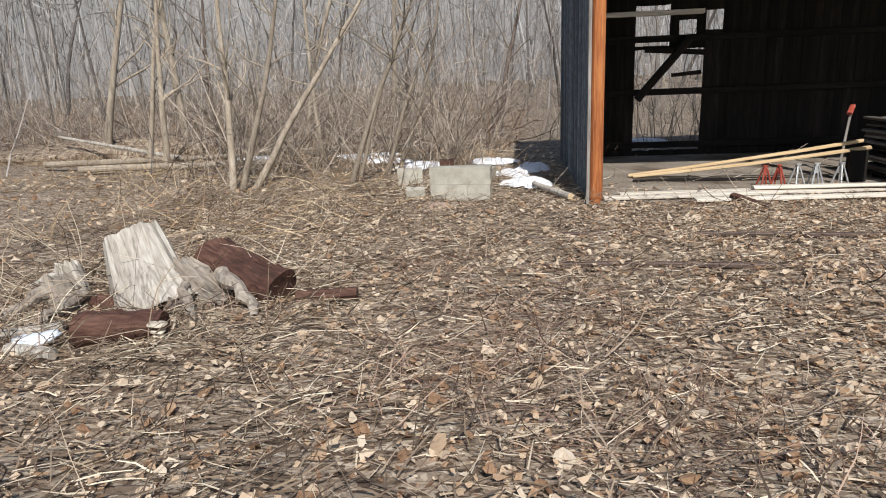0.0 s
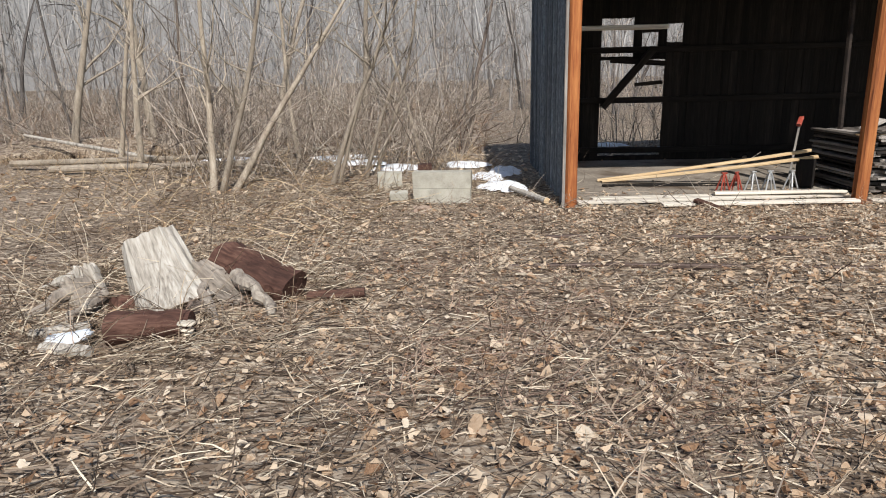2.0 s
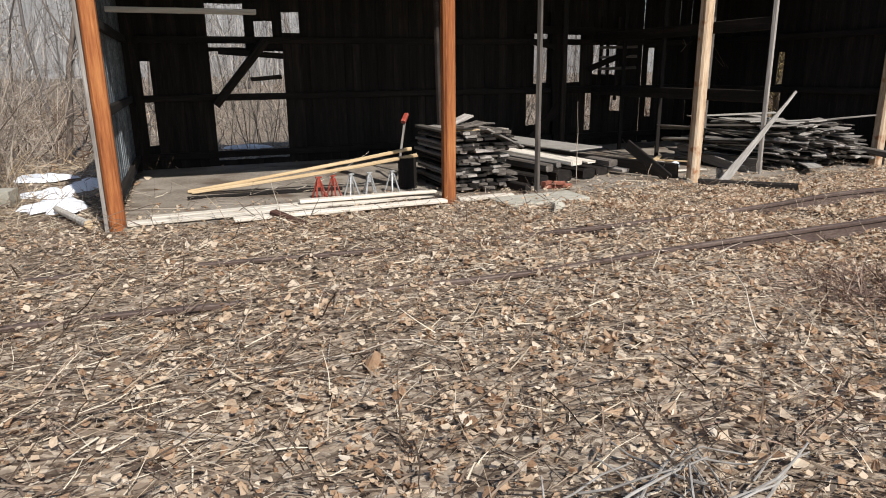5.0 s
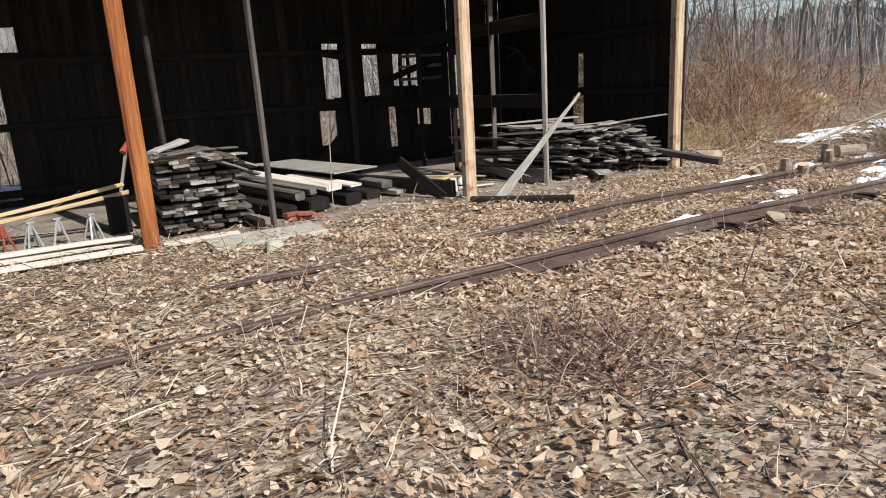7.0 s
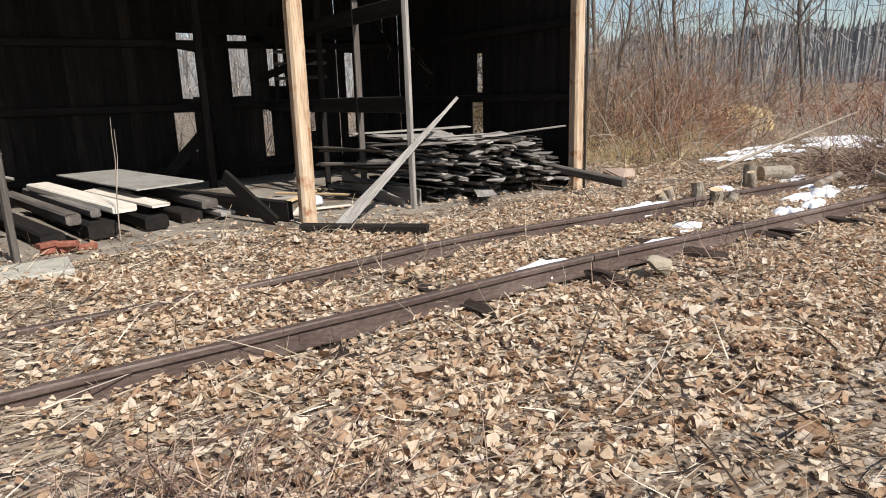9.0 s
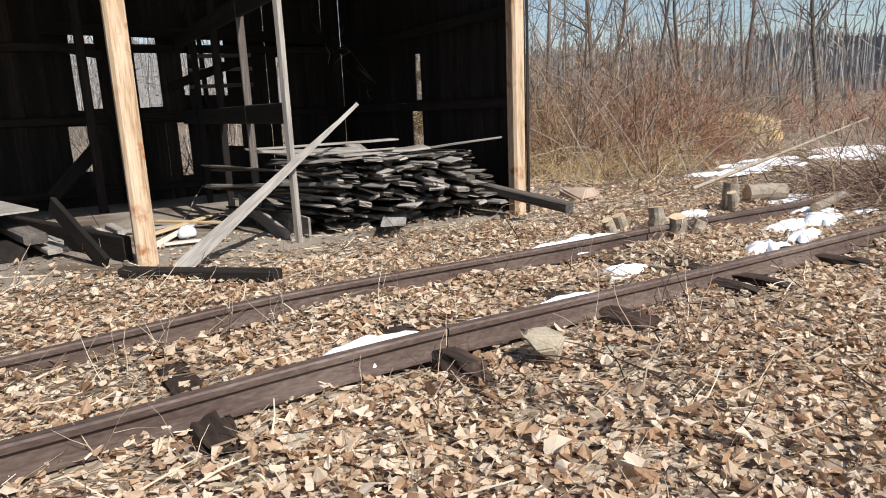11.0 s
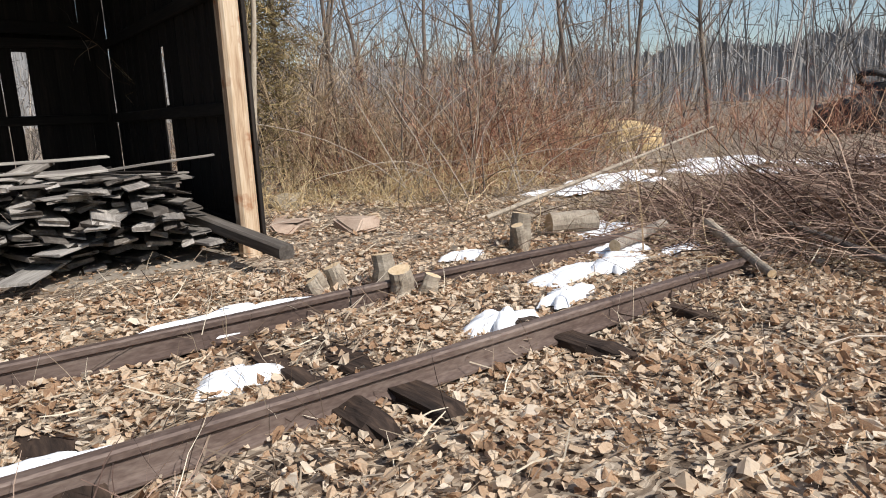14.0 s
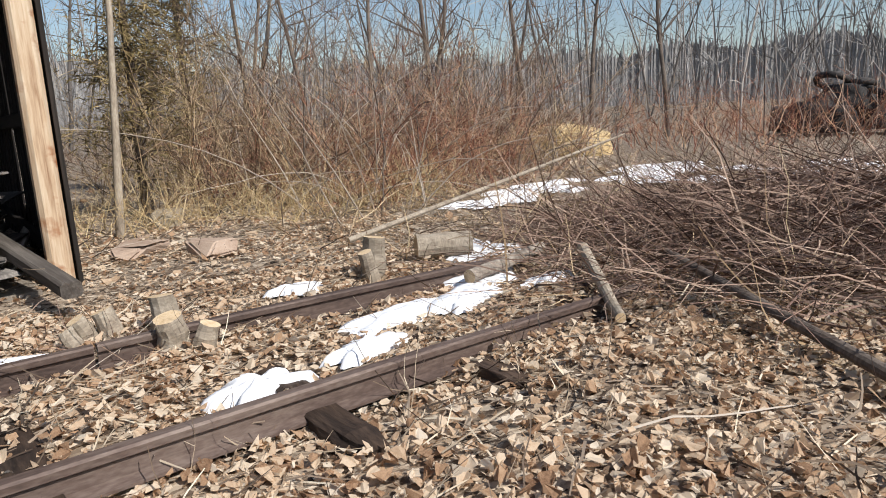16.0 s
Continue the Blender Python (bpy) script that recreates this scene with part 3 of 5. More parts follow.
for a, b, w in (((0.22, 0.02, 0.05), (4.75, 0.2, 0.09), 0.2), ((0.5, 0.26, 0.06), (4.6, 0.42, 0.08), 0.18), ((1.6, -0.18, 0.03), (4.85, -0.15, 0.05), 0.18), ((2.6, 0.25, 0.14), (4.78, 0.12, 0.16), 0.17), ((5.1, -0.05, 0.02), (6.1, -0.03, 0.03), 0.16)):
    timber("sill_plank", a, b, w, 0.05, M_WHITEWOOD, label="bleached whitish plank lying along the shed front", category="plank", group="sill planks")
timber("wood_wedge", (2.15, -0.2, 0.10), (2.5, -0.8, 0.01), 0.13, 0.07, M_ROT, label="broken brown wooden wedge on the leaves", category="wood scrap")
tool = empty("long_tool", pose(5.0, 2.0, 0.02), label="long leaning bar with a red head", category="tool")
timber("handle", (-0.3, 0.0, 0), (0.05, 0.5, 1.15), 0.04, 0.04, M_GREYWOOD, tool)
timber("head", (-0.03, 0.4, 1.08), (0.1, 0.56, 1.22), 0.09, 0.07, M_RED, tool)


def lumber_stack(x0, x1, y0, y1, layers, words, materials, thick=0.045, ragged=0.12):
    stack = empty("lumber_stack", pose(x0, y0, 0.012), label=words, category="lumber stack")
    z = 0.0
    for k in range(layers):
        if k % 3 == 0:
            for yy in (0.35, (y1 - y0) * 0.75):
                timber("spacer", (0.02, yy, z + 0.025), (x1 - x0 - 0.02, yy, z + 0.025), 0.06, 0.046, M_DARK, stack)
            z += 0.05
        x = 0.0
        while x < x1 - x0 - 0.05:
            w = R.choice((0.14, 0.18, 0.22))
            o = R.uniform(-ragged, ragged)
            me = plank_shared(y1 - y0, w - 0.008, thick, R.choice(materials), warp=0.012)
            put("board", me, pose(x + w / 2, o, z + thick / 2 + 0.002 + R.uniform(0, 0.004), 0, 0, 90 + R.uniform(-1.2, 1.2)), stack)
            x += w
        z += thick + R.uniform(0.003, 0.015)
    return stack


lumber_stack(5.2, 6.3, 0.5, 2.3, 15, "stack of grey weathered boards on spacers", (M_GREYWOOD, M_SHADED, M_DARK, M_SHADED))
for i, (x0, y0, z0, x1, y1, z1, m) in enumerate(((5.15, 0.6, 1.06, 6.35, 0.9, 1.03, M_NEWWOOD), (5.2, 0.5, 1.12, 6.6, 1.3, 1.0, M_GREYWOOD), (5.3, 0.9, 1.16, 6.6, 1.9, 1.06, M_GREYWOOD))):
    timber("loose_board", (x0, y0, z0), (x1, y1, z1), 0.16, 0.03, m, label="loose old board lying across the lumber stack", category="board", group="loose boards")

for x0, y0, z0, x1, y1, z1, m in ((5.75, 0.42, 1.10, 6.62, 0.75, 0.72, M_GREYWOOD), (5.6, 0.75, 1.17, 6.7, 1.15, 0.80, M_GREYWOOD), (5.3, 0.4, 1.14, 5.95, 0.95, 1.16, M_SHADED), (5.2, 0.55, 1.18, 5.7, 0.9, 1.3, M_GREYWOOD)):
    timber("loose_board", (x0, y0, z0), (x1, y1, z1), 0.2, 0.035, m, warp=0.02, label="grey board sliding off the lumber stack", category="board", group="loose boards")

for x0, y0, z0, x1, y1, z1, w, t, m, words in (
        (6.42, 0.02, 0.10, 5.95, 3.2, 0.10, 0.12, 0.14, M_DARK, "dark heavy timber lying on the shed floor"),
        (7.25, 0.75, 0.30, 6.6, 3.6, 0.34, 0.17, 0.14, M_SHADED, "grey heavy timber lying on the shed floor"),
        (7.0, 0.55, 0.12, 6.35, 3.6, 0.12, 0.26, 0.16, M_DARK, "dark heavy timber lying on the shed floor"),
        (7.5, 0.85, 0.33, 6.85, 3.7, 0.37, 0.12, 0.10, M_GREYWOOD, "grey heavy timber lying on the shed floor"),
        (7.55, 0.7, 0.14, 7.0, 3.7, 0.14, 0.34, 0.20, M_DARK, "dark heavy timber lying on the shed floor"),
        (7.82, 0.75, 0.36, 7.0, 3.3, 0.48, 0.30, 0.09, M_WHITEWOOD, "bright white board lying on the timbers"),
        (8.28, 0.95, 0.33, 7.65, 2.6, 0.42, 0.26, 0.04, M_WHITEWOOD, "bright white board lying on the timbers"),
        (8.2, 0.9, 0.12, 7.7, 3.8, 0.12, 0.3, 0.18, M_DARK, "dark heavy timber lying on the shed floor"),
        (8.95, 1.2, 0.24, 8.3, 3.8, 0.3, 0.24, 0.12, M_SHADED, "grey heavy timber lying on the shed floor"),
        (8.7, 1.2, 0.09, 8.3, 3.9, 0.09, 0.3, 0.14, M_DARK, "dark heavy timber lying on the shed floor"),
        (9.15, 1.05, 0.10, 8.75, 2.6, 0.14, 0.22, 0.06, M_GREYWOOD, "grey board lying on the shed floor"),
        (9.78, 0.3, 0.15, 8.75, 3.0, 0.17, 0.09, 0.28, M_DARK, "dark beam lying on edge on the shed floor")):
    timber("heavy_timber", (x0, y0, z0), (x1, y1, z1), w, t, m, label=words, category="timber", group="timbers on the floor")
timber("plywood_sheet", (8.55, 1.55, 0.50), (7.75, 3.9, 0.56), 1.0, 0.02, M_TIN, warp=0.01, label="grey-tan plywood sheet lying on the timbers", category="sheet")
sap = tubes(curve_lines(np.array([[7.7, 0.55, 0.0], [7.75, 0.7, 0.6]]), np.array([[0.05, 0.1, 1.0], [0.25, 0.1, 1.0]]), np.array([1.5, 0.75]), 7, 0.05), np.array([[0.008] * 7, [0.004] * 7]) * np.linspace(1.1, 0.4, 7), 5)
put("weed_stalk", bulk("weed_stalk", *sap, M_GREYTWIG), Matrix(), label="thin bare weed stalk growing by the timbers", category="weed")
for k in range(6):
    timber("stove_wood", (9.2 + 0.13 * k, 1.6 + R.uniform(-0.1, 0.1), 0.08 + 0.05 * (k % 2)), (9.1 + 0.13 * k, 2.1, 0.12 + 0.05 * (k % 2)), 0.1, 0.08, M_BLEACH, label="short pale split of wood on the floor", category="wood scrap", group="wood splits")
for i in range(5):
    put("loose_brick", plank(0.21, 0.1, 0.065, M_BRICK, i, 0.002, 0.01), pose(6.85 + (i % 3) * 0.19 + R.uniform(-0.02, 0.02), 0.28 + R.uniform(-0.04, 0.04), 0.05 + 0.07 * (i // 3), 0, 0, R.uniform(-30, 30)), label="reddish old brick on the shed floor", category="brick", group="loose bricks")
timber("concrete_slab", (5.6, -0.5, 0.005), (7.1, -0.45, 0.005), 0.7, 0.07, M_CONC, warp=0.01, label="flat broken grey concrete slab among the leaves", category="slab")
put("white_block", rock((0.15, 0.1, 0.1), M_CONC, 33), pose(6.2, -1.26, 0.02, 0, 0, 20), label="small whitish block on the leaves", category="block")

def tapered_board(a, b, w0, w1, thick, material, roll, **tags):
    """A split board that narrows from w0 at its foot to w1 at a torn tip."""
    L = (Vector(b) - Vector(a)).length
    v, f = [], []
    for i in range(9):
        u = i / 8
        w = w0 + (w1 - w0) * min(1, u * 1.05) + R.uniform(-0.004, 0.004)
        v += [(u * L, -w0 / 2, -thick / 2), (u * L, -w0 / 2 + w, -thick / 2), (u * L, -w0 / 2 + w, thick / 2), (u * L, -w0 / 2, thick / 2)]
    for i in range(8):
        f += [(i * 4 + j, i * 4 + 4 + j, i * 4 + 4 + (j + 1) % 4, i * 4 + (j + 1) % 4) for j in range(4)]
    f += [(0, 1, 2, 3), (35, 34, 33, 32)]
    put("leaning_board", mesh("leaning_board", v, f, material), between(a, b, roll), **tags)


tapered_board((10.13, -0.46, 0.0), (12.48, 0.30, 1.62), 0.17, 0.04, 0.035, M_BLEACH, 62, label="long bleached tapering board leaning on a thin post", category="board")
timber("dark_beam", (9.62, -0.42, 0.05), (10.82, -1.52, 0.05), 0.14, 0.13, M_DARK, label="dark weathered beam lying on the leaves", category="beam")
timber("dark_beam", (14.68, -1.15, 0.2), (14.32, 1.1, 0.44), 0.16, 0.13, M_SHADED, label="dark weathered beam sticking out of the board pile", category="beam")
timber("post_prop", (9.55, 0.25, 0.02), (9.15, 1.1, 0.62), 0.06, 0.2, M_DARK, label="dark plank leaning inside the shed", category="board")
for a, b, m in (((9.95, 0.6, 0.05), (10.7, 1.9, 0.07), M_WHITEWOOD), ((10.2, 0.9, 0.05), (10.9, 0.8, 0.05), M_WHITEWOOD), ((10.1, 1.6, 0.05), (11.2, 2.6, 0.1), M_NEWWOOD), ((9.95, 2.2, 0.06), (11.1, 2.0, 0.08), M_GREYWOOD), ((10.4, 2.7, 0.08), (11.2, 1.5, 0.1), M_NEWWOOD)):
    timber("loose_board", a, b, 0.12, 0.025, m, label="loose short board on the littered floor", category="board", group="floor boards")
put("white_block", lump("white_block", (0.12, 0.06, 0.12), M_PLASTIC, 5, 0.05), pose(10.55, 1.3, 0.06, 0, 0, 15), label="small white box among loose boards", category="box")

# the ragged pile of old boards in the last bay
pile = empty("board_pile", pose(0, 0, 0.012), label="ragged heap of grey weathered boards with broken ends", category="board pile")
for k in range(11):
    z = 0.05 + k * 0.082
    rough = 1 + 0.1 * k
    inset = 0.05 + 0.02 * k
    for c in range(12):
        x = 11.75 + inset + (c + R.uniform(0.1, 0.9)) / 12 * (2.75 - 2 * inset)
        front = 0.18 + R.uniform(-0.25, 0.28) - (0.25 if 2 <= k <= 6 and x > 12.8 else 0) + (0.25 if k < 2 else 0)
        L = R.choice((1.9, 2.3, 2.7))
        w = R.choice((0.12, 0.16, 0.2, 0.24))
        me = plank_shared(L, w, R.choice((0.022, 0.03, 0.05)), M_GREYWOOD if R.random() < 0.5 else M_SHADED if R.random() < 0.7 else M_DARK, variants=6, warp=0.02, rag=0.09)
        put("board", me, pose(x, front, z + R.uniform(-0.02, 0.02), R.uniform(-17, 17), R.uniform(-4, 4), 90 + R.uniform(-15, 15) * rough), pile)
for x0, y0, z0, x1, y1, z1, w in ((11.75, 0.7, 0.97, 13.0, 0.25, 0.98, 0.24), (12.2, 0.2, 0.95, 13.6, 0.45, 0.97, 0.18), (11.7, 0.35, 0.9, 12.5, 0.12, 0.92, 0.18), (12.9, -0.15, 0.3, 13.9, 0.9, 0.36, 0.26), (13.3, -0.25, 0.48, 13.9, 0.8, 0.6, 0.2), (12.6, -0.35, 0.12, 13.3, 0.9, 0.16, 0.3), (13.7, -0.2, 0.62, 13.9, 0.9, 0.7, 0.14), (12.5, 0.1, 0.88, 14.4, 0.7, 0.86, 0.14), (11.5, 1.2, 1.02, 12.6, 0.5, 1.0, 0.28), (13.2, 0.6, 0.9, 14.5, 0.0, 1.06, 0.13), (12.9, 0.0, 0.76, 14.5, 0.9, 0.8, 0.14), (11.6, 2.2, 1.0, 13.9, 1.9, 1.02, 0.2)):
    timber("board", (x0, y0, z0), (x1, y1, z1), w, 0.025, M_GREYWOOD if w < 0.2 else M_BLEACH, pile, warp=0.02, rag=0.07)
timber("plank_on_edge", (11.75, 0.18, 0.14), (11.62, 2.6, 0.14), 0.03, 0.26, M_GREYWOOD, label="grey plank standing on edge beside the pile", category="board")

# ---- railway track ----
def rail(name, x0, x1, y, words, sink=0.0, buried=7.4):
    """A flat-bottomed rail from x0 to x1, its head at y, sinking into the litter below x = buried."""
    prof = [(-0.065, 0), (0.065, 0), (0.065, 0.012), (0.012, 0.028), (0.009, 0.09), (0.033, 0.102), (0.034, 0.128), (0.026, 0.138), (-0.026, 0.138), (-0.034, 0.128), (-0.033, 0.102), (-0.009, 0.09), (-0.012, 0.028), (-0.065, 0.012)]
    v, f, n, k = [], [], int((x1 - x0) / 0.4) + 2, len(prof)
    for i in range(n):
        x = x0 + (x1 - x0) * i / (n - 1)
        for a, b in prof:
            v.append((x, y + a * 1.05 + 0.012 * math.sin(x * 0.7) - 0.07 * math.exp(-((x - 8.6) / 1.3) ** 2) + 0.32 * min(1, max(0, (5 - x) / 5)) ** 2, b * 1.2 - 0.03 + sink * (x - x0) / (x1 - x0) + 0.006 * math.sin(x * 1.3) - 0.128 * min(1, max(0, (buried + 1 - x) / 4))))
    for i in range(n - 1):
        for j in range(k):
            a, b = i * k + j, i * k + (j + 1) % k
            f.append((a, b, b + k, a + k))
    f += [tuple(reversed(range(k))), tuple(range((n - 1) * k, n * k))]
    return put(name, mesh(name, v, f, M_RUST), Matrix(), label=words, category="rail", group="track rails")


def sleeper(a, b, seed):
    """A rotten sleeper: a split, hollowed baulk with crumbling ends."""
    L, seg, n = (Vector(b) - Vector(a)).length, 14, 22
    v, f = [], []
    for i in range(n):
        u = i / (n - 1)
        end = 1 - 0.45 * max(0, 1 - min(u, 1 - u) * L / 0.12)
        for j in range(seg):
            t = j / seg * 2 * math.pi
            c, d = math.cos(t), math.sin(t)
            q = 1 + 0.34 * noise.noise(Vector((c * 1.7 + seed * 3.3, d * 1.7, u * 7))) + 0.2 * noise.noise(Vector((c * 5, d * 5 + seed, u * 3)))
            v.append((u * L + (0.1 * noise.noise(Vector((c * 3, d * 3, seed))) if i in (0, n - 1) else 0), math.copysign(abs(c) ** 0.5, c) * 0.105 * q * end, math.copysign(abs(d) ** 0.5, d) * 0.075 * q * end))
    for i in range(n - 1):
        f += [(i * seg + j, i * seg + seg + j, i * seg + seg + (j + 1) % seg, i * seg + (j + 1) % seg) for j in range(seg)]
    f += [tuple(range(seg)), tuple(reversed(range((n - 1) * seg, n * seg)))]
    put("sleeper", mesh("sleeper", v, f, M_TIE), between(a, b), label="rotten dark brown wooden sleeper under the rails", category="sleeper", group="sleepers")


rail("rail", -1.2, 11.12, -3.92, "rusty brown steel rail half sunk in leaves")
rail("rail", 11.13, 18.0, -3.92, "rusty brown steel rail half sunk in leaves", -0.03)
rail("rail", -0.6, 14.55, -2.47, "rusty brown steel rail half sunk in leaves", buried=9.4)
rail("rail", 14.57, 18.2, -2.47, "rusty brown steel rail half sunk in leaves", -0.03)
for i, x in enumerate((-0.4, 0.9, 2.2, 3.5, 4.8, 6.1, 7.3, 8.4, 9.62, 11.07, 12.48, 13.72, 14.02, 15.32, 16.3, 17.4)):
    end = -4.34 - R.uniform(0, 0.12)
    hi = 0.03 if x > 9 else -0.05
    sleeper((x + R.uniform(-0.05, 0.05), end, -0.085 + hi), (x, -2.0, -0.12), i)

put("field_stone", rock((0.15, 0.12, 0.10), M_STONE, 2), pose(11.60, -4.3, 0.02, 8, 5, 25), label="tan squarish stone beside the rail", category="stone", group="stones")
for x, y, s, m in ((15.7, 1.05, (0.42, 0.3, 0.13), M_PINKSTONE), (16.32, 0.45, (0.28, 0.22, 0.2), M_PINKSTONE), (16.6, 3.3, (0.3, 0.25, 0.25), M_STONE), (9.95, -4.5, (0.08, 0.06, 0.05), M_STONE), (12.0, -4.5, (0.08, 0.06, 0.03), M_CONC)):
    put("field_stone", rock(s, m, int(x * 100)), pose(x, y, float(ground_z(x, y)), 0, 0, x * 50), label="pinkish tan rough field stone on the leaves" if m is M_PINKSTONE else "tan rough stone on the leaves", category="stone", group="stones")

for i, (x, y, sx, sy, h, a) in enumerate(((15.15, -3.5, 0.32, 0.17, 0.07, 12), (15.85, -3.45, 0.24, 0.11, 0.05, 5), (13.4, -3.25, 0.2, 0.15, 0.05, 0), (16.35, -2.95, 0.5, 0.2, 0.06, 15), (17.0, -3.0, 0.35, 0.2, 0.05, 20), (11.5, -3.76, 0.45, 0.13, 0.10, 0), (12.3, -3.75, 0.5, 0.12, 0.10, 0), (10.7, -3.74, 0.42, 0.15, 0.11, 0), (13.85, -2.33, 0.7, 0.13, 0.11, 0), (13.0, -2.33, 0.4, 0.09, 0.09, 0), (18.3, -1.75, 0.6, 0.35, 0.05, 30), (16.2, -1.8, 0.22, 0.12, 0.03, 0), (17.6, -2.6, 0.4, 0.25, 0.05, 0), (17.9, -3.1, 0.3, 0.15, 0.04, 0))):
    snow(x, y, sx, sy, h, a, i + 1)
for i, (x, y, sx, sy, a) in enumerate(((-0.95, 2.0, 0.5, 0.65, 0), (-1.3, 3.6, 0.45, 0.5, 20), (-1.7, 5.4, 0.5, 0.45, 0), (-0.8, 4.6, 0.35, 0.8, 0), (-3.3, 5.2, 0.7, 0.5, 10), (-4.5, 6.2, 0.6, 0.4, 0), (-8.5, 7.4, 0.8, 0.3, 0), (-5.5, 7.5, 0.9, 0.4, 10), (2.6, 9.6, 0.5, 0.3, 0), (4.2, 8.5, 0.5, 0.3, 0))):
    snow(x, y, sx, sy, 0.06, a, i + 31)
for i in range(46):
    u, w = R.uniform(0, 1), R.gauss(0, 1)
    x, y = 20.6 + 10.5 * u, 1.1 - 0.9 * u + w * (0.35 + 1.1 * u)
    if i > 37:
        x, y = R.uniform(23.5, 31), R.uniform(-6.0, -2.6)
    snow(x, y, R.uniform(0.35, 1.0) * (0.7 + 0.6 * u), R.uniform(0.16, 0.42) * (0.7 + 0.6 * u), 0.025, R.uniform(-15, 25), i + 61, "thin broken patch of old snow under the brush")


# ---- cut stubs and logs by the track ----
def log_mesh(L, r0, r1, bark, seed=0, seg=12, rings=6, cut=M_CUT):
    """A sawn log along x with bark and cut end faces."""
    r = random.Random(seed)
    v, f = [], []
    for i in range(rings):
        u = i / (rings - 1)
        oy, oz = r.uniform(-0.08, 0.08) * r0, r.uniform(-0.08, 0.08) * r0
        for j in range(seg):
            a = j / seg * 2 * math.pi
            rr = (r0 + (r1 - r0) * u) * (1 + 0.13 * noise.noise(Vector((math.cos(a) * 1.5, math.sin(a) * 1.5, u * 2 + seed * 3.7))))
            v.append((u * L + (0.05 * r0 * math.sin(a) if i in (0, rings - 1) else 0), oy + rr * math.cos(a), oz + rr * math.sin(a)))
    for i in range(rings - 1):
        for j in range(seg):
            a, b = i * seg + j, i * seg + (j + 1) % seg
            f.append((a, a + seg, b + seg, b))
    f += [tuple(range(seg)), tuple(reversed(range((rings - 1) * seg, rings * seg)))]
    me = mesh("log", v, f, bark)
    me.materials.append(cut)
    me.polygons[len(f) - 1].material_index = me.polygons[len(f) - 2].material_index = 1
    return me


for i, (x, y, r, h, lx, ly) in enumerate(((15.05, -2.2, 0.085, 0.24, 0.0, 0.02), (15.02, -2.52, 0.09, 0.2, -0.04, -0.02), (15.13, -2.66, 0.065, 0.16, 0.05, -0.03), (14.78, -1.95, 0.07, 0.18, -0.06, 0.03), (14.65, -1.9, 0.06, 0.16, -0.09, 0.0), (17.0, -1.75, 0.1, 0.28, 0.03, 0.0), (16.9, -1.9, 0.06, 0.22, -0.06, 0.0), (14.55, -2.05, 0.05, 0.14, -0.08, 0.04))):
    put("sapling_stub", log_mesh(h * 1.3, r * 1.15, r, M_BARK, i + 3), between((x, y, -0.03), (x + lx, y + ly, h)), label="short sawn sapling stub with a pale cut top", category="tree stub", group="sawn stubs")
put("sawn_log", log_mesh(0.55, 0.13, 0.12, M_BARK, 21), between((17.6, -1.6, 0.12), (18.1, -1.85, 0.13)), label="short pale barked log lying by the track", category="log")
put("sawn_log", log_mesh(1.1, 0.06, 0.05, M_GREYSTUMP, 22), between((17.3, -2.75, 0.08), (18.6, -2.5, 0.14)), label="bleached grey log lying in the brush", category="log")
put("long_branch", log_mesh(1.6, 0.055, 0.035, M_BARK, 23, rings=8), between((18.3, -3.1, 0.2), (16.95, -4.6, 0.05)), label="crooked grey branch lying on the leaves", category="branch", group="fallen branches")
put("long_branch", log_mesh(2.6, 0.03, 0.04, M_DBARK, 24, rings=8), between((18.4, -3.85, 0.26), (17.25, -5.95, 0.06)), label="long dark branch lying on the leaves", category="branch", group="fallen branches")
put("long_branch", log_mesh(4.2, 0.03, 0.014, M_BARK, 25, rings=10), between((17.2, -1.0, 0.18), (20.9, -1.3, 0.95)), label="long pale peeled bough lying across the brush", category="branch", group="fallen branches")

# ---- rotten stump, its logs and the blocks at the start ----
def stump_piece(name, x, y, size, material, lean, turn, seed, parent, top=0.8, hollow=0.0, torn=0.12):
    """A weathered chunk of old stump: fibrous ridged sides, splayed foot, sawn or torn top, z up from its foot."""
    seg, rings = 44, 12
    v, f = [], []
    for i in range(rings + 2):
        u = min(1, i / (rings - 1))
        inner = (1, 0.72, 0.3)[max(0, i - rings + 1)]
        for j in range(seg):
            a = j / seg * 2 * math.pi
            c, d = math.cos(a), math.sin(a)
            fibre = 0.10 * noise.noise(Vector((c * 7, d * 7, seed + u * 0.8))) + 0.07 * noise.noise(Vector((c * 17, d * 17, seed + u * 0.5)))
            form = 0.22 * noise.noise(Vector((c * 1.6, d * 1.6, seed * 3 + u * 0.9)))
            r = (1 + form + fibre) * (1 + (top - 1) * u + 0.22 * max(0, 0.3 - u) ** 1.2) * inner
            z = u * size[2] * (1 + torn * u * (noise.noise(Vector((c * 1.8, d * 1.8, seed * 2))) + 0.5 * noise.noise(Vector((c * 8, d * 8, seed))))) - hollow * (1 - inner) * size[2]
            v.append((c * size[0] * r, d * size[1] * r, z - 0.06))
    n = rings + 2
    for i in range(n - 1):
        f += [(i * seg + j, i * seg + (j + 1) % seg, (i + 1) * seg + (j + 1) % seg, (i + 1) * seg + j) for j in range(seg)]
    f.append(tuple(range((n - 1) * seg, n * seg)))
    return put(name, mesh(name, v, f, material), pose(x, y, 0, *lean, turn), parent)


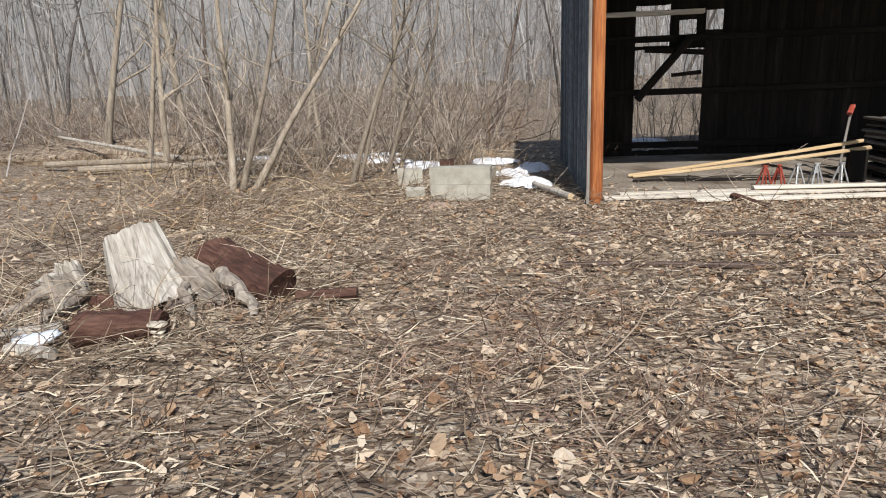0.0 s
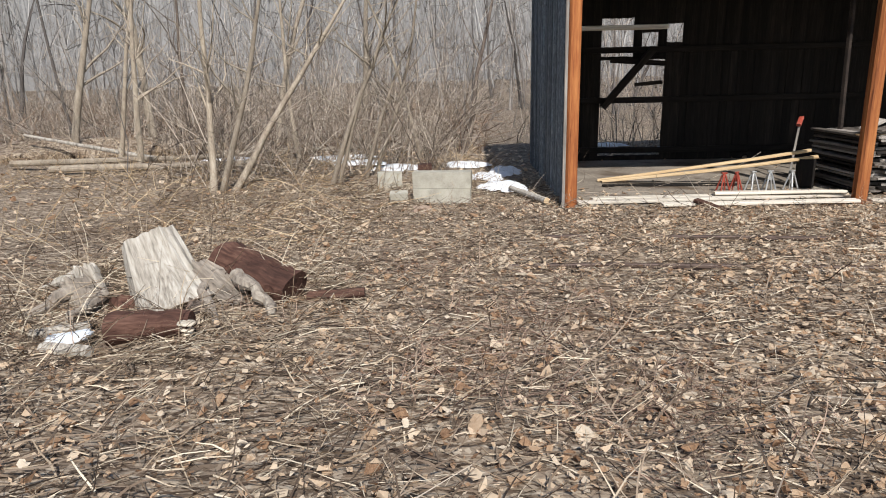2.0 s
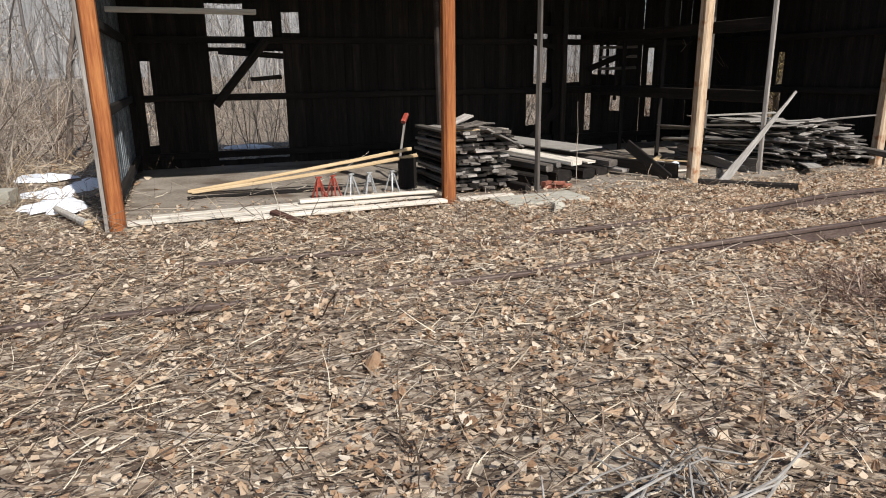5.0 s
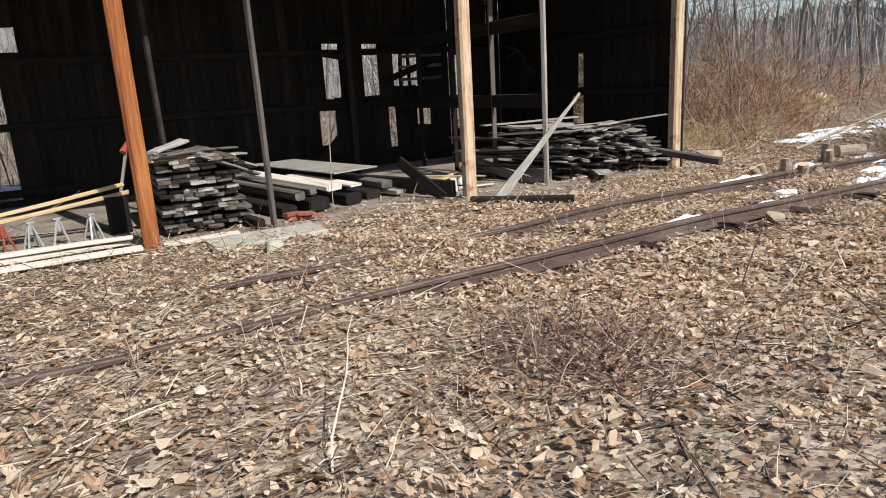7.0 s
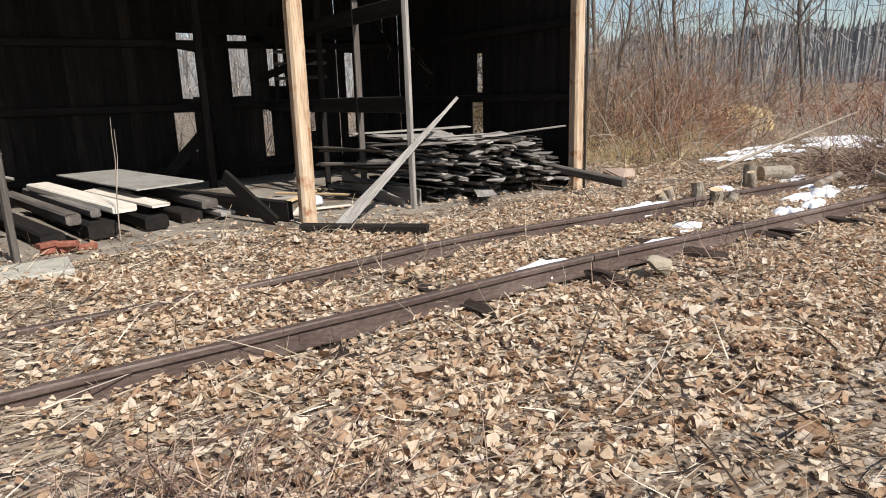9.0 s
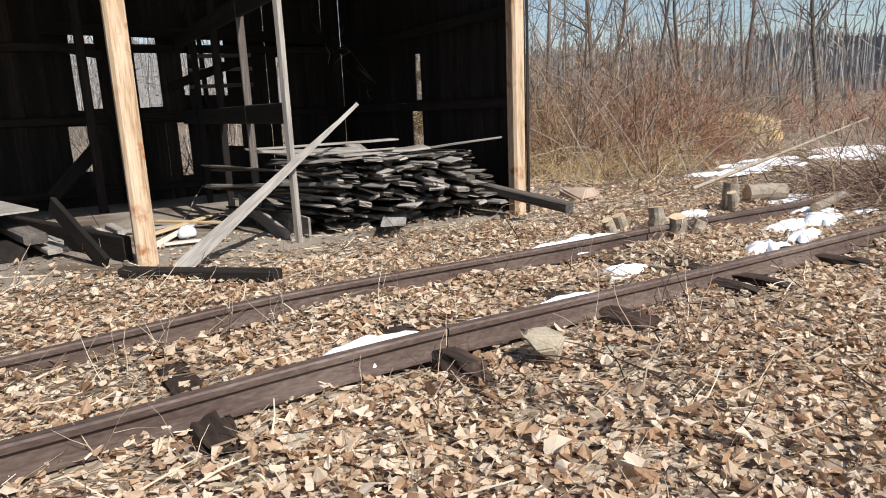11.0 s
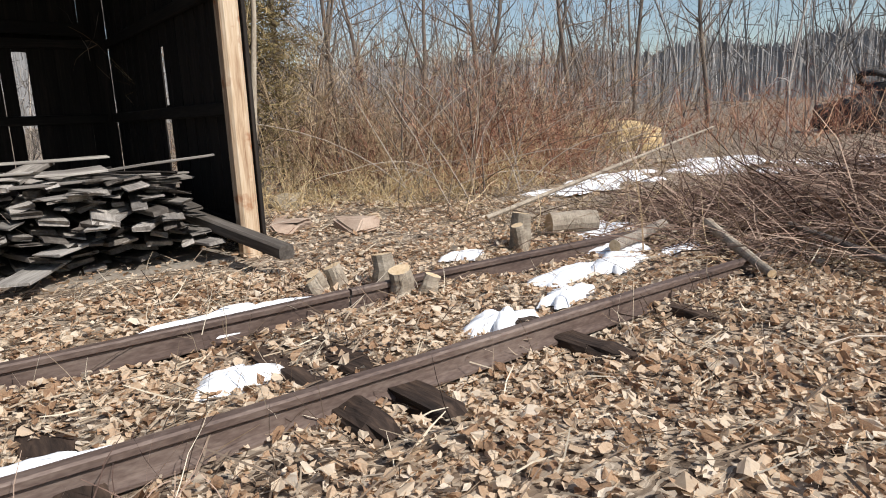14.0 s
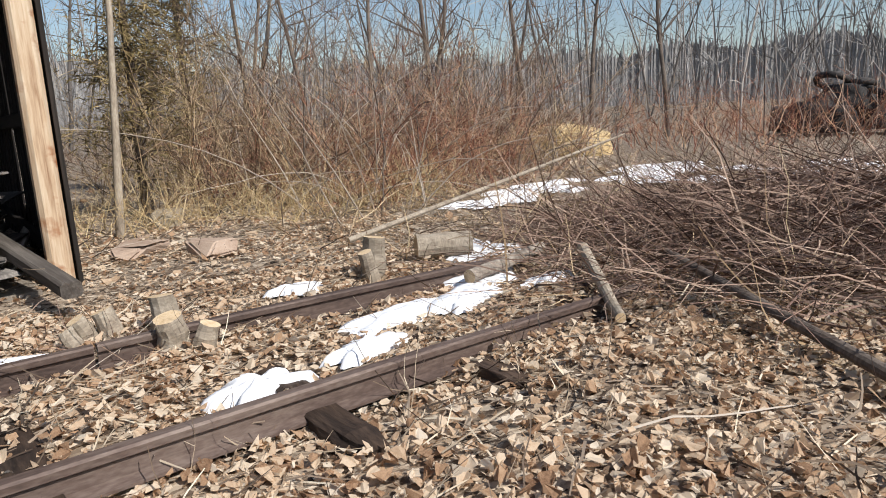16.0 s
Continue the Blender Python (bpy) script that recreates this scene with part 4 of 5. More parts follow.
def root(pts, r0, r1, material, parent):
    k = len(pts)
    return put("root", bulk("root", *tubes(np.array([[Vector(pts[i]).lerp(Vector(pts[i + 1]), h / 3) + Vector((R.uniform(-1, 1), R.uniform(-1, 1), R.uniform(-1, 1))) * 0.025 for i in range(k - 1) for h in range(3)]], float), np.array([[(r0 + (r1 - r0) * h / (3 * k - 4)) * R.uniform(0.6, 1.0) for h in range(3 * k - 3)]]), 8), material), Matrix(), parent)


stump = empty("rotten_stump", pose(-4.66, -5.0, 0), label="old bleached and rotten tree stump falling apart", category="tree stump")
stump_piece("trunk_chunk", 0.05, -0.06, (0.44, 0.28, 0.86), M_DRIFT, (-24, -24), 10, 1, stump, 0.6, 0.04, 0.05)
stump_piece("trunk_chunk", -0.84, -0.02, (0.23, 0.2, 0.42), M_GREYSTUMP, (-18, -14), 40, 2, stump, 0.7, 0.3, 0.3)
stump_piece("trunk_chunk", -0.76, 0.02, (0.14, 0.12, 0.5), M_DRIFT, (-22, 6), 80, 12, stump, 0.8, 0.1, 0.15)
stump_piece("root_chunk", 0.52, 0.16, (0.27, 0.22, 0.52), M_GREYSTUMP, (-34, -22), 70, 3, stump, 0.6, 0.1, 0.3)
stump_piece("root_chunk", 0.36, -0.26, (0.16, 0.14, 0.2), M_DBARK, (-10, 10), 30, 6, stump, 0.7, 0.2, 0.3)
stump_piece("rotten_heart", -0.36, -0.05, (0.26, 0.2, 0.2), M_ROT, (-14, 0), 30, 8, stump, 0.8, 0.5, 0.4)
for pts, r0, r1, m in ((((0.6, 0.15, 0.3), (0.85, 0.0, 0.18), (1.05, -0.2, 0.06), (1.15, -0.38, -0.02)), 0.10, 0.05, M_GREYSTUMP), (((0.35, -0.1, 0.25), (0.52, -0.32, 0.12), (0.62, -0.55, 0.02), (0.66, -0.75, -0.03)), 0.07, 0.03, M_GREYSTUMP), (((-0.8, 0, 0.25), (-1.05, -0.2, 0.16), (-1.3, -0.45, 0.05), (-1.5, -0.6, -0.03)), 0.09, 0.04, M_GREYSTUMP), (((-0.6, -0.1, 0.2), (-0.72, -0.4, 0.12), (-0.8, -0.65, 0.03), (-0.8, -0.9, -0.03)), 0.07, 0.03, M_GREYSTUMP), (((-0.9, 0.2, 0.3), (-1.2, 0.35, 0.25), (-1.5, 0.4, 0.1), (-1.8, 0.42, -0.02)), 0.08, 0.04, M_DRIFT)):
    root(pts, r0, r1, m, stump)
put("rotten_log", log_mesh(0.95, 0.24, 0.2, M_ROT, 31, 22, 12, M_ROT), between((-4.3, -4.45, 0.34), (-3.62, -4.75, 0.14)), label="crumbling dark red rotten log beside the stump", category="log", group="rotten logs")
put("rotten_log", log_mesh(0.72, 0.15, 0.13, M_ROT, 32, 22, 12, M_ROT), between((-4.85, -5.85, 0.10), (-4.15, -5.80, 0.11)), label="crumbling dark red rotten log beside the stump", category="log", group="rotten logs")
put("rotten_log", log_mesh(0.6, 0.07, 0.06, M_ROT, 33, 10, 6, M_ROT), between((-3.35, -4.75, 0.0), (-2.8, -4.7, 0.02)), label="dark rotten wood sunk in the leaves", category="log", group="rotten logs")
fungus = empty("bracket_fungus", pose(-4.14, -5.92, 0.12), label="cream bracket fungi growing on a rotten log", category="fungus")
for dz, s in ((0.05, 0.085), (-0.01, 0.065), (-0.05, 0.05)):
    put("bracket", lump("bracket", (s, s * 0.7, 0.014), M_FUNGUS, dz, 0.2), pose(0.02, 0, dz, 8, 4, 0), fungus)
put("plastic_scrap", lump("plastic_scrap", (0.2, 0.09, 0.05), M_PLASTIC, 9, 0.5, 3, 2.2), pose(-5.15, -6.0, 0.06, 10, -8, 12), label="crumpled bluish white plastic scrap by the stump", category="scrap")
for i, (x, y, a) in enumerate(((-5.3, -5.85, 8), (-5.0, -6.12, -5))):
    put("rotten_log", log_mesh(0.5, 0.06, 0.05, M_DRIFT, 40 + i, 9, 6, M_DRIFT), between((x - 0.3, y, 0.03), (x + 0.25, y + 0.03 * a, 0.05)), label="bleached bit of rotten wood", category="log", group="rotten logs")


def block(x, y, z, size, turn, m, words, tilt=0):
    bm = bmesh.new()
    bmesh.ops.create_cube(bm, size=1)
    for v in bm.verts:
        v.co = Vector((v.co.x * size[0], v.co.y * size[1], (v.co.z + 0.5) * size[2]))
    bmesh.ops.bevel(bm, geom=bm.edges[:], offset=0.012, segments=2)
    bmesh.ops.subdivide_edges(bm, edges=[e for e in bm.edges if e.calc_length() > 0.1], cuts=3, use_grid_fill=True)
    for v in bm.verts:
        v.co += v.co * 0.02 * noise.noise(v.co * 9 + Vector((x, y, 0)))
    me = bpy.data.meshes.new("concrete_block")
    bm.to_mesh(me)
    bm.free()
    me.materials.append(m)
    put("concrete_block", me, pose(x, y, z, tilt, 0, turn), label=words, category="concrete block", group="concrete blocks")


block(-2.13, 0.65, -0.06, (1.04, 0.28, 0.30), -4, M_CONC, "pale tan concrete block lying on the ground")
block(-2.13, 0.70, 0.245, (1.06, 0.30, 0.29), -4, M_CONC, "pale tan concrete block stacked on another")
block(-2.92, 0.55, -0.04, (0.32, 0.2, 0.24), 8, M_CONC, "small pale concrete block on the ground", 8)
block(-2.45, -0.3, -0.04, (0.28, 0.15, 0.12), 6, M_PINKSTONE, "small pinkish block in the straw")
block(-3.3, 2.4, -0.04, (0.5, 0.3, 0.34), 10, M_CONC, "grey concrete block among weeds")
block(-2.0, 2.6, -0.04, (0.8, 0.4, 0.3), -10, M_CONC, "grey concrete block half hidden by dead weeds")
block(-2.6, 3.0, -0.04, (0.3, 0.3, 0.42), 5, M_ROT, "dark rusty brown block among dead weeds")

# ---- trees and brush ----
def tree_mesh(base, lean, height, r0, bark, branches=14, seed=0, twigs=40, spread=0.8, first=0.25):
    """A bare tree: a tapered wandering trunk, limbs and twigs, in one mesh."""
    trunk = curve_lines(np.array([base], float), np.array([[lean[0], lean[1], 1.0]]), np.array([height]), 10, 0.05)
    rad = r0 * (1 - 0.82 * np.linspace(0, 1, 10))[None, :]
    parts = [tubes(trunk, rad, 8)]
    t = trunk[0]
    if branches:
        u = G.uniform(first, 0.97, branches)
        idx = u * 9
        i0 = idx.astype(int)
        st = t[i0] + (t[np.minimum(i0 + 1, 9)] - t[i0]) * (idx - i0)[:, None]
        a = G.uniform(0, 2 * np.pi, branches)
        hd = np.stack([np.cos(a) * spread, np.sin(a) * spread, G.uniform(0.3, 1.2, branches)], 1)
        ln = height * G.uniform(0.15, 0.4, branches) * (1.15 - u)
        lim = curve_lines(st, hd, ln, 6, 0.14)
        lr = (r0 * 0.42 * (1.1 - u))[:, None] * (1 - 0.8 * np.linspace(0, 1, 6))[None, :]
        parts.append(tubes(lim, lr + 0.002, 5))
        if twigs:
            k = G.integers(0, branches, twigs)
            q = G.integers(1, 6, twigs)
            st2 = lim[k, q]
            hd2 = (lim[k, q] - lim[k, q - 1]) / (np.linalg.norm(lim[k, q] - lim[k, q - 1], axis=1, keepdims=True) + 1e-6) + G.normal(0, 0.6, (twigs, 3))
            tw = curve_lines(st2, hd2, ln[k] * G.uniform(0.25, 0.6, twigs), 4, 0.18)
            parts.append(tubes(tw, np.full((twigs, 4), max(0.003, r0 * 0.07)) * np.array([1, 0.8, 0.6, 0.3]), 3))
    v, f = join(parts)
    return bulk("bare_tree", v - np.array(base), f, bark, True)


def tree(x, y, lean, height, r0, bark, words, **kw):
    z = float(ground_z(x, y)) - 0.05
    put("bare_tree", tree_mesh((x, y, z), lean, height, r0, bark, **kw), Matrix.Translation((x, y, z)), label=words, category="tree", group="bare saplings")


PALE_TREE, DARK_TREE = "slender pale-barked leafless sapling", "slender dark-barked leafless tree"
for x, y, lx, ly, h, r, m in ((-7.2, 2.75, 0.02, 0, 6.5, 0.085, M_BARK), (-7.1, 2.95, 0.3, 0.05, 6.5, 0.08, M_BARK), (-6.85, 3.1, 0.62, 0.1, 6.5, 0.085, M_BARK), (-4.6, 2.8, 0.28, 0.05, 6.0, 0.065, M_BARK), (-4.5, 3.0, 0.35, 0.0, 5.5, 0.05, M_BARK), (-4.0, 3.7, 0.2, 0.1, 3.4, 0.06, M_BARK), (-3.9, 4.6, 0.3, 0.05, 6.0, 0.055, M_BARK), (-10.3, 5.8, 0.1, 0, 7, 0.09, M_BARK), (-11.6, 7.2, 0.12, 0, 7.5, 0.08, M_BARK), (-9.4, 7.2, -0.1, 0, 7.0, 0.07, M_DBARK), (-3.0, 7.4, -0.2, 0, 6.0, 0.06, M_BARK), (-1.7, 8.6, 0.1, 0, 7.0, 0.08, M_DBARK),
                              (-6.2, 6.4, -0.12, 0, 7.0, 0.07, M_BARK), (-14.0, 9.0, 0.1, 0, 9.0, 0.13, M_BARK), (-12.8, 12.0, -0.05, 0, 10.0, 0.16, M_BARK), (-8.0, 10.5, 0.05, 0, 9.0, 0.11, M_BARK), (-5.1, 11.0, 0.03, 0, 9.0, 0.12, M_BARK)):
    tree(x, y, (lx, ly), h, r, m, PALE_TREE if m is M_BARK else DARK_TREE, branches=11, twigs=34)
tree(15.88, 2.75, (0.10, -0.07), 6.5, 0.06, M_BARK, PALE_TREE, branches=5, twigs=14, first=0.8, spread=0.4)
for x, y, lx, h, r in ((19.5, 6.8, 0.03, 7, 0.07), (24, 12.5, -0.05, 10, 0.09), (27.5, 11.0, 0.05, 10, 0.09), (31, 15, 0.0, 12, 0.13), (33.5, 12, -0.1, 12, 0.11), (21, 10.5, 0.1, 9, 0.07), (27, 14, 0, 11, 0.1), (36, 11, 0.05, 12, 0.11), (40, 10, 0.0, 12, 0.12), (18.9, 3.4, 0.05, 4.4, 0.022), (20.4, 3.0, -0.06, 4.6, 0.022), (19.8, 4.2, 0.12, 4.4, 0.02), (21.4, 3.4, 0.1, 3.8, 0.018)):
    tree(x, y, (lx, 0), h, r, M_DBARK, DARK_TREE, branches=16, twigs=60)


def patch(n, x0, x1, y0, y1):
    x, y = G.uniform(x0, x1, n), G.uniform(y0, y1, n)
    return np.stack([x, y, ground_z(x, y)], 1)


def off_track(p):
    """Drops the points in the shed and on the open lot."""
    x, y = p[:, 0], p[:, 1]
    return p[~((x > -0.5) & (x < 15.4) & (y > -13) & (y < 6.8))]


def stems(p, lo, hi, r, k=5, lean=0.25, wobble=0.1, droop=0.0, sides=3):
    n = len(p)
    hd = np.concatenate([G.normal(0, lean, (n, 2)), np.ones((n, 1))], 1)
    ln = G.uniform(lo, hi, n)
    return curve_lines(p, hd, ln, k, wobble, droop), (G.uniform(0.6, 1.4, n) * r)[:, None] * (1 - 0.75 * np.linspace(0, 1, k))[None, :], sides


def sprays(lines, per, length, r, lift=0.4):
    """Side twigs off polylines."""
    n, k, _ = lines.shape
    i = np.repeat(np.arange(n), per)
    q = G.integers(1, k, len(i))
    hd = lines[i, q] - lines[i, q - 1]
    hd = hd / (np.linalg.norm(hd, axis=1, keepdims=True) + 1e-6) + G.normal(0, 0.65, (len(i), 3)) + np.array([0, 0, lift * 0.3])
    return curve_lines(lines[i, q], hd, G.uniform(0.4, 1.0, len(i)) * length, 3, 0.2), np.full((len(i), 3), r) * np.array([1, 0.75, 0.35])


def thicket(name, p, lo, hi, r, material, words, per=5, twig=0.6, **kw):
    l, rr, s = stems(p, lo, hi, r, **kw)
    parts = [tubes(l, rr, s)]
    if per:
        sp = sprays(l, per, twig, r * 0.5)
        parts.append(ribbons(*sp))
        parts.append(ribbons(*sprays(sp[0], 1, twig * 0.6, r * 0.32)))
    put(name, bulk(name, *join(parts), material), Matrix(), label=words, category="brush", kind="stuff")


# woods behind the shed and to the far side of the lot
def wood_points(n, lo, hi, a0, a1, cx=5.0, cy=-4.0):
    a, d = np.radians(G.uniform(a0, a1, n)), np.sqrt(G.uniform(lo ** 2, hi ** 2, n))
    x, y = cx + d * np.cos(a), cy + d * np.sin(a)
    return np.stack([x, y, ground_z(x, y) - 0.1], 1)


pts = wood_points(400, 28, 78, -10, 178)
l, rr, s = stems(pts, 8, 15, 0.062, k=7, lean=0.12, wobble=0.09, sides=5)
rr *= G.choice([0.45, 0.7, 1.0, 1.7], len(rr))[:, None]
sp = sprays(l, 13, 3.2, 0.016)
put("far_woods", bulk("far_woods", *join([tubes(l, rr, 5), ribbons(*sp), ribbons(*sprays(sp[0], 2, 1.3, 0.012))]), M_WOODS, True), Matrix(), label="leafless grey-brown woodland of slender trunks", category="woods", kind="stuff")
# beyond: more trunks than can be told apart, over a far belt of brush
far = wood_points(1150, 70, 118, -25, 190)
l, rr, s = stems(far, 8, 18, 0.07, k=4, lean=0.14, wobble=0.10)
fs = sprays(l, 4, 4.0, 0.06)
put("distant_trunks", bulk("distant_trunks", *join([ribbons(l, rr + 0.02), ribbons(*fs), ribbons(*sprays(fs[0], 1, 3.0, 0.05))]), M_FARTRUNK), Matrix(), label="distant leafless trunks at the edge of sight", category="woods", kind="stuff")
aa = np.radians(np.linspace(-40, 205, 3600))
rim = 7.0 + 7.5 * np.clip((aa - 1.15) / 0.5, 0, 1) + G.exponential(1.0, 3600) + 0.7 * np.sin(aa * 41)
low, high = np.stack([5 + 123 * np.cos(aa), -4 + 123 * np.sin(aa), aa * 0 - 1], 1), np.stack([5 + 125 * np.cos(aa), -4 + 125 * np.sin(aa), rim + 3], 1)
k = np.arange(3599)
put("backdrop", bulk("backdrop", np.concatenate([low, high]), np.stack([k, k + 1, k + 3601, k + 3600], -1), M_HAZE), Matrix(), label="far grey-brown belt of woods with painted haze", category="backdrop", kind="structure")
pts = wood_points(780, 17, 60, 0, 178)
pts = pts[~((pts[:, 0] > -1) & (pts[:, 0] < 15.5) & (pts[:, 1] < 7.5))]
pts = pts[~((pts[:, 0] > 15) & (pts[:, 1] < 4 + (pts[:, 0] - 15) * 0.1))]
thicket("undergrowth", pts, 1.6, 6.5, 0.016, M_WOODS, "dense leafless grey undergrowth stems", per=9, twig=1.3, k=5, lean=0.4, wobble=0.13)
thicket("left_thicket", np.concatenate([patch(330, -24, -7, 10, 16), patch(200, -9, -1.7, 6, 12), patch(120, -9, -1.7, 3.4, 6)]), 0.8, 4.5, 0.011, M_GREYTWIG, "tangled grey-brown leafless shrubs", per=13, twig=0.8, lean=0.5, wobble=0.14, droop=0.03)
thicket("back_thicket", patch(230, -0.5, 15.5, 8.2, 12.5), 0.8, 4.5, 0.012, M_GREYTWIG, "tangled leafless shrubs behind the shed", per=12, twig=0.7, lean=0.35, wobble=0.14)
thicket("red_thicket", np.concatenate([patch(190, 19.3, 23.5, 1.9, 5.5), patch(40, 17.4, 20, 3.2, 6), patch(60, 23, 27, 4.8, 8)]), 0.6, 2.9, 0.007, M_REDTWIG, "dense reddish-brown leafless shrub thicket", per=27, twig=0.6, lean=0.6, wobble=0.2, droop=0.08)
thicket("brown_thicket", np.concatenate([patch(90, 17.3, 27, 3.0, 9), patch(90, 17, 30, 6, 12)]), 1.2, 4.2, 0.011, M_DBRUSH, "tall dark brown leafless shrubs", per=30, twig=0.9, lean=0.35, wobble=0.16, droop=0.03)
thicket("tan_thicket", np.concatenate([patch(170, 16.5, 20.4, 2.9, 8), patch(90, 20, 26, 2.6, 8)]), 0.8, 3.8, 0.008, M_TANTWIG, "tall grey-tan leafless shrub stems", per=20, twig=0.6, lean=0.4, wobble=0.16, droop=0.05)
thicket("grass_tufts", np.concatenate([patch(260, 17.6, 21.5, 1.7, 3.2), patch(120, 15.4, 18, 2.2, 4.0)]), 0.3, 0.9, 0.005, M_HAYSTRAW, "tufts of tall dry yellow grass", per=5, twig=0.4, k=4, lean=0.6, wobble=0.12, droop=0.12)
thicket("far_brush", np.concatenate([patch(170, 31, 42, 2, 9), patch(140, 34, 46, -8, 3), patch(120, 26, 33, 8.8, 11)]), 0.8, 2.6, 0.014, M_REDTWIG, "reddish-tan far shrubs at the field edge", per=9, twig=0.8, lean=0.45, wobble=0.15, droop=0.05)
# arching canes over the red thicket
p = np.concatenate([patch(120, 18.2, 26, 1.8, 5.0), patch(40, -10, -4, 2.8, 5.5), patch(14, 18.2, 20, 0.9, 2.5), patch(30, 24, 27, 4, 7)])
hd = np.concatenate([G.normal(0, 0.5, (len(p), 2)), np.full((len(p), 1), 1.0)], 1)
put("arching_canes", bulk("arching_canes", *tubes(curve_lines(p, hd, G.uniform(1.6, 3.8, len(p)), 9, 0.06, 0.11), np.full((len(p), 9), 0.009) * np.linspace(1.2, 0.4, 9), 4), M_GREYTWIG), Matrix(), label="thin arching briar canes", category="canes", kind="stuff")

# heap of cut brush beyond the track
n = 10500
bx, by = G.normal(20.7, 2.0, n), G.normal(-4.1, 1.7, n)
ok = (bx > 17.7 + np.abs(by + 3.4) * 0.3 + G.normal(0, 0.25, n)) & (by < -0.9)
bx, by = bx[ok], by[ok]
bump_h = 0.8 * np.exp(-((bx - 20.8) / 2.4) ** 2 - ((by + 4.3) / 1.9) ** 2)
bz = ground_z(bx, by) + 0.02 + bump_h * G.uniform(0, 1, len(bx))
hd = np.stack([G.normal(-0.3, 1, len(bx)), G.normal(0, 1, len(bx)), G.normal(0.12, 0.3, len(bx))], 1)
l = curve_lines(np.stack([bx, by, bz], 1), hd, G.uniform(0.5, 1.6, len(bx)), 4, 0.22, 0.02)
l[..., 2] = np.maximum(l[..., 2], ground_z(l[..., 0], l[..., 1]) + 0.01)
put("brush_heap", bulk("brush_heap", *ribbons(l, (0.0025 + 0.006 * G.uniform(0, 1, len(bx)) ** 2.5)[:, None] * np.linspace(1.2, 0.4, 4)[None, :]), M_CUTBRUSH), Matrix(), label="heap of tangled dead cut brush", category="brush heap", kind="stuff")
p = np.concatenate([patch(2600, 17.5, 27, -8, 2.0), patch(1300, -13, -1, 1.6, 8.0), patch(500, -9, -3, -2.5, 1.6), patch(1300, -17, -9, 7.6, 11)])
hd = np.stack([G.normal(0, 1, len(p)), G.normal(0, 1, len(p)), np.abs(G.normal(0.25, 0.3, len(p)))], 1)
l = curve_lines(p, hd, G.uniform(0.4, 1.3, len(p)), 5, 0.2, 0.04)
put("scattered_brush", bulk("scattered_brush", *ribbons(l, G.uniform(0.003, 0.008, len(p))[:, None] * np.linspace(1.2, 0.4, 5)[None, :]), M_TANTWIG), Matrix(), label="scattered thin dead brush and weeds", category="brush", kind="stuff")

p = np.concatenate([patch(2300, -34, -0.8, 8, 34), patch(900, 17, 44, 9, 30)])
hd = np.stack([G.normal(0, 0.8, len(p)), G.normal(0, 0.8, len(p)), np.abs(G.normal(0.6, 0.4, len(p)))], 1)
put("woodland_floor_brush", bulk("woodland_floor_brush", *ribbons(curve_lines(p, hd, G.uniform(0.7, 2.2, len(p)), 5, 0.22, 0.06), G.uniform(0.008, 0.02, len(p))[:, None] * np.linspace(1.2, 0.4, 5)[None, :]), M_DBRUSH), Matrix(), label="dark dead brush on the woodland floor", category="brush", kind="stuff")

# hay mound and scrap heap far off
hay = empty("hay_mound", pose(29.3, 7.2, 0.1), label="mound of old golden hay at the field edge", category="hay mound")
put("hay_core", lump("hay_core", (1.9, 1.2, 0.75), M_HAY, 4, 0.25, 4, 1.5), pose(0, 0, 0.05, 0, 0, -30), hay)
a, u = G.uniform(0, 2 * np.pi, 2200), np.sqrt(G.uniform(0, 1, 2200))
p = np.stack([np.cos(a) * u * 1.6, np.sin(a) * u * 1.35, 0.05 + 0.68 * np.sqrt(1 - u ** 2) * 0.95], 1)
put("hay_strands", bulk("hay_strands", *ribbons(curve_lines(p, G.normal(0, 1, (2200, 3)) * np.array([1, 1, 0.4]), np.full(2200, 0.35), 3, 0.2), np.full((2200, 3), 0.008)), M_HAYSTRAW), Matrix(), hay)
scrap = empty("scrap_heap", pose(41.5, 4.2, 0.1), label="dark heap of old tyres and scrap", category="scrap heap")
for i, (x, y, z, s) in enumerate(((0, 0, 0, 1.3), (1.2, -1.4, 0, 1.0), (0.4, -0.6, 0.7, 0.9), (1.6, -3.0, 0.0, 0.9), (-0.5, 0.8, 0, 0.9))):
    put("scrap_lump", lump("scrap_lump", (s, s, s * 0.85), M_HEAP, i, 0.5, 3, 2.0), pose(x, y, z + 0.3), scrap)
for x, y, z, a in ((0, -0.2, 1.9, 70), (0.8, -1.5, 1.35, 20), (0.6, -0.9, 1.6, 100)):
    aa = np.linspace(0, 2 * np.pi, 17)
    ringl = np.stack([np.cos(aa) * 0.55, np.sin(aa) * 0.55, aa * 0], 1)[None]
    put("tyre", bulk("tyre", *tubes(ringl, np.full((1, 17), 0.13), 8), M_HEAP, True), pose(x, y, z, 25, 10, a), scrap)


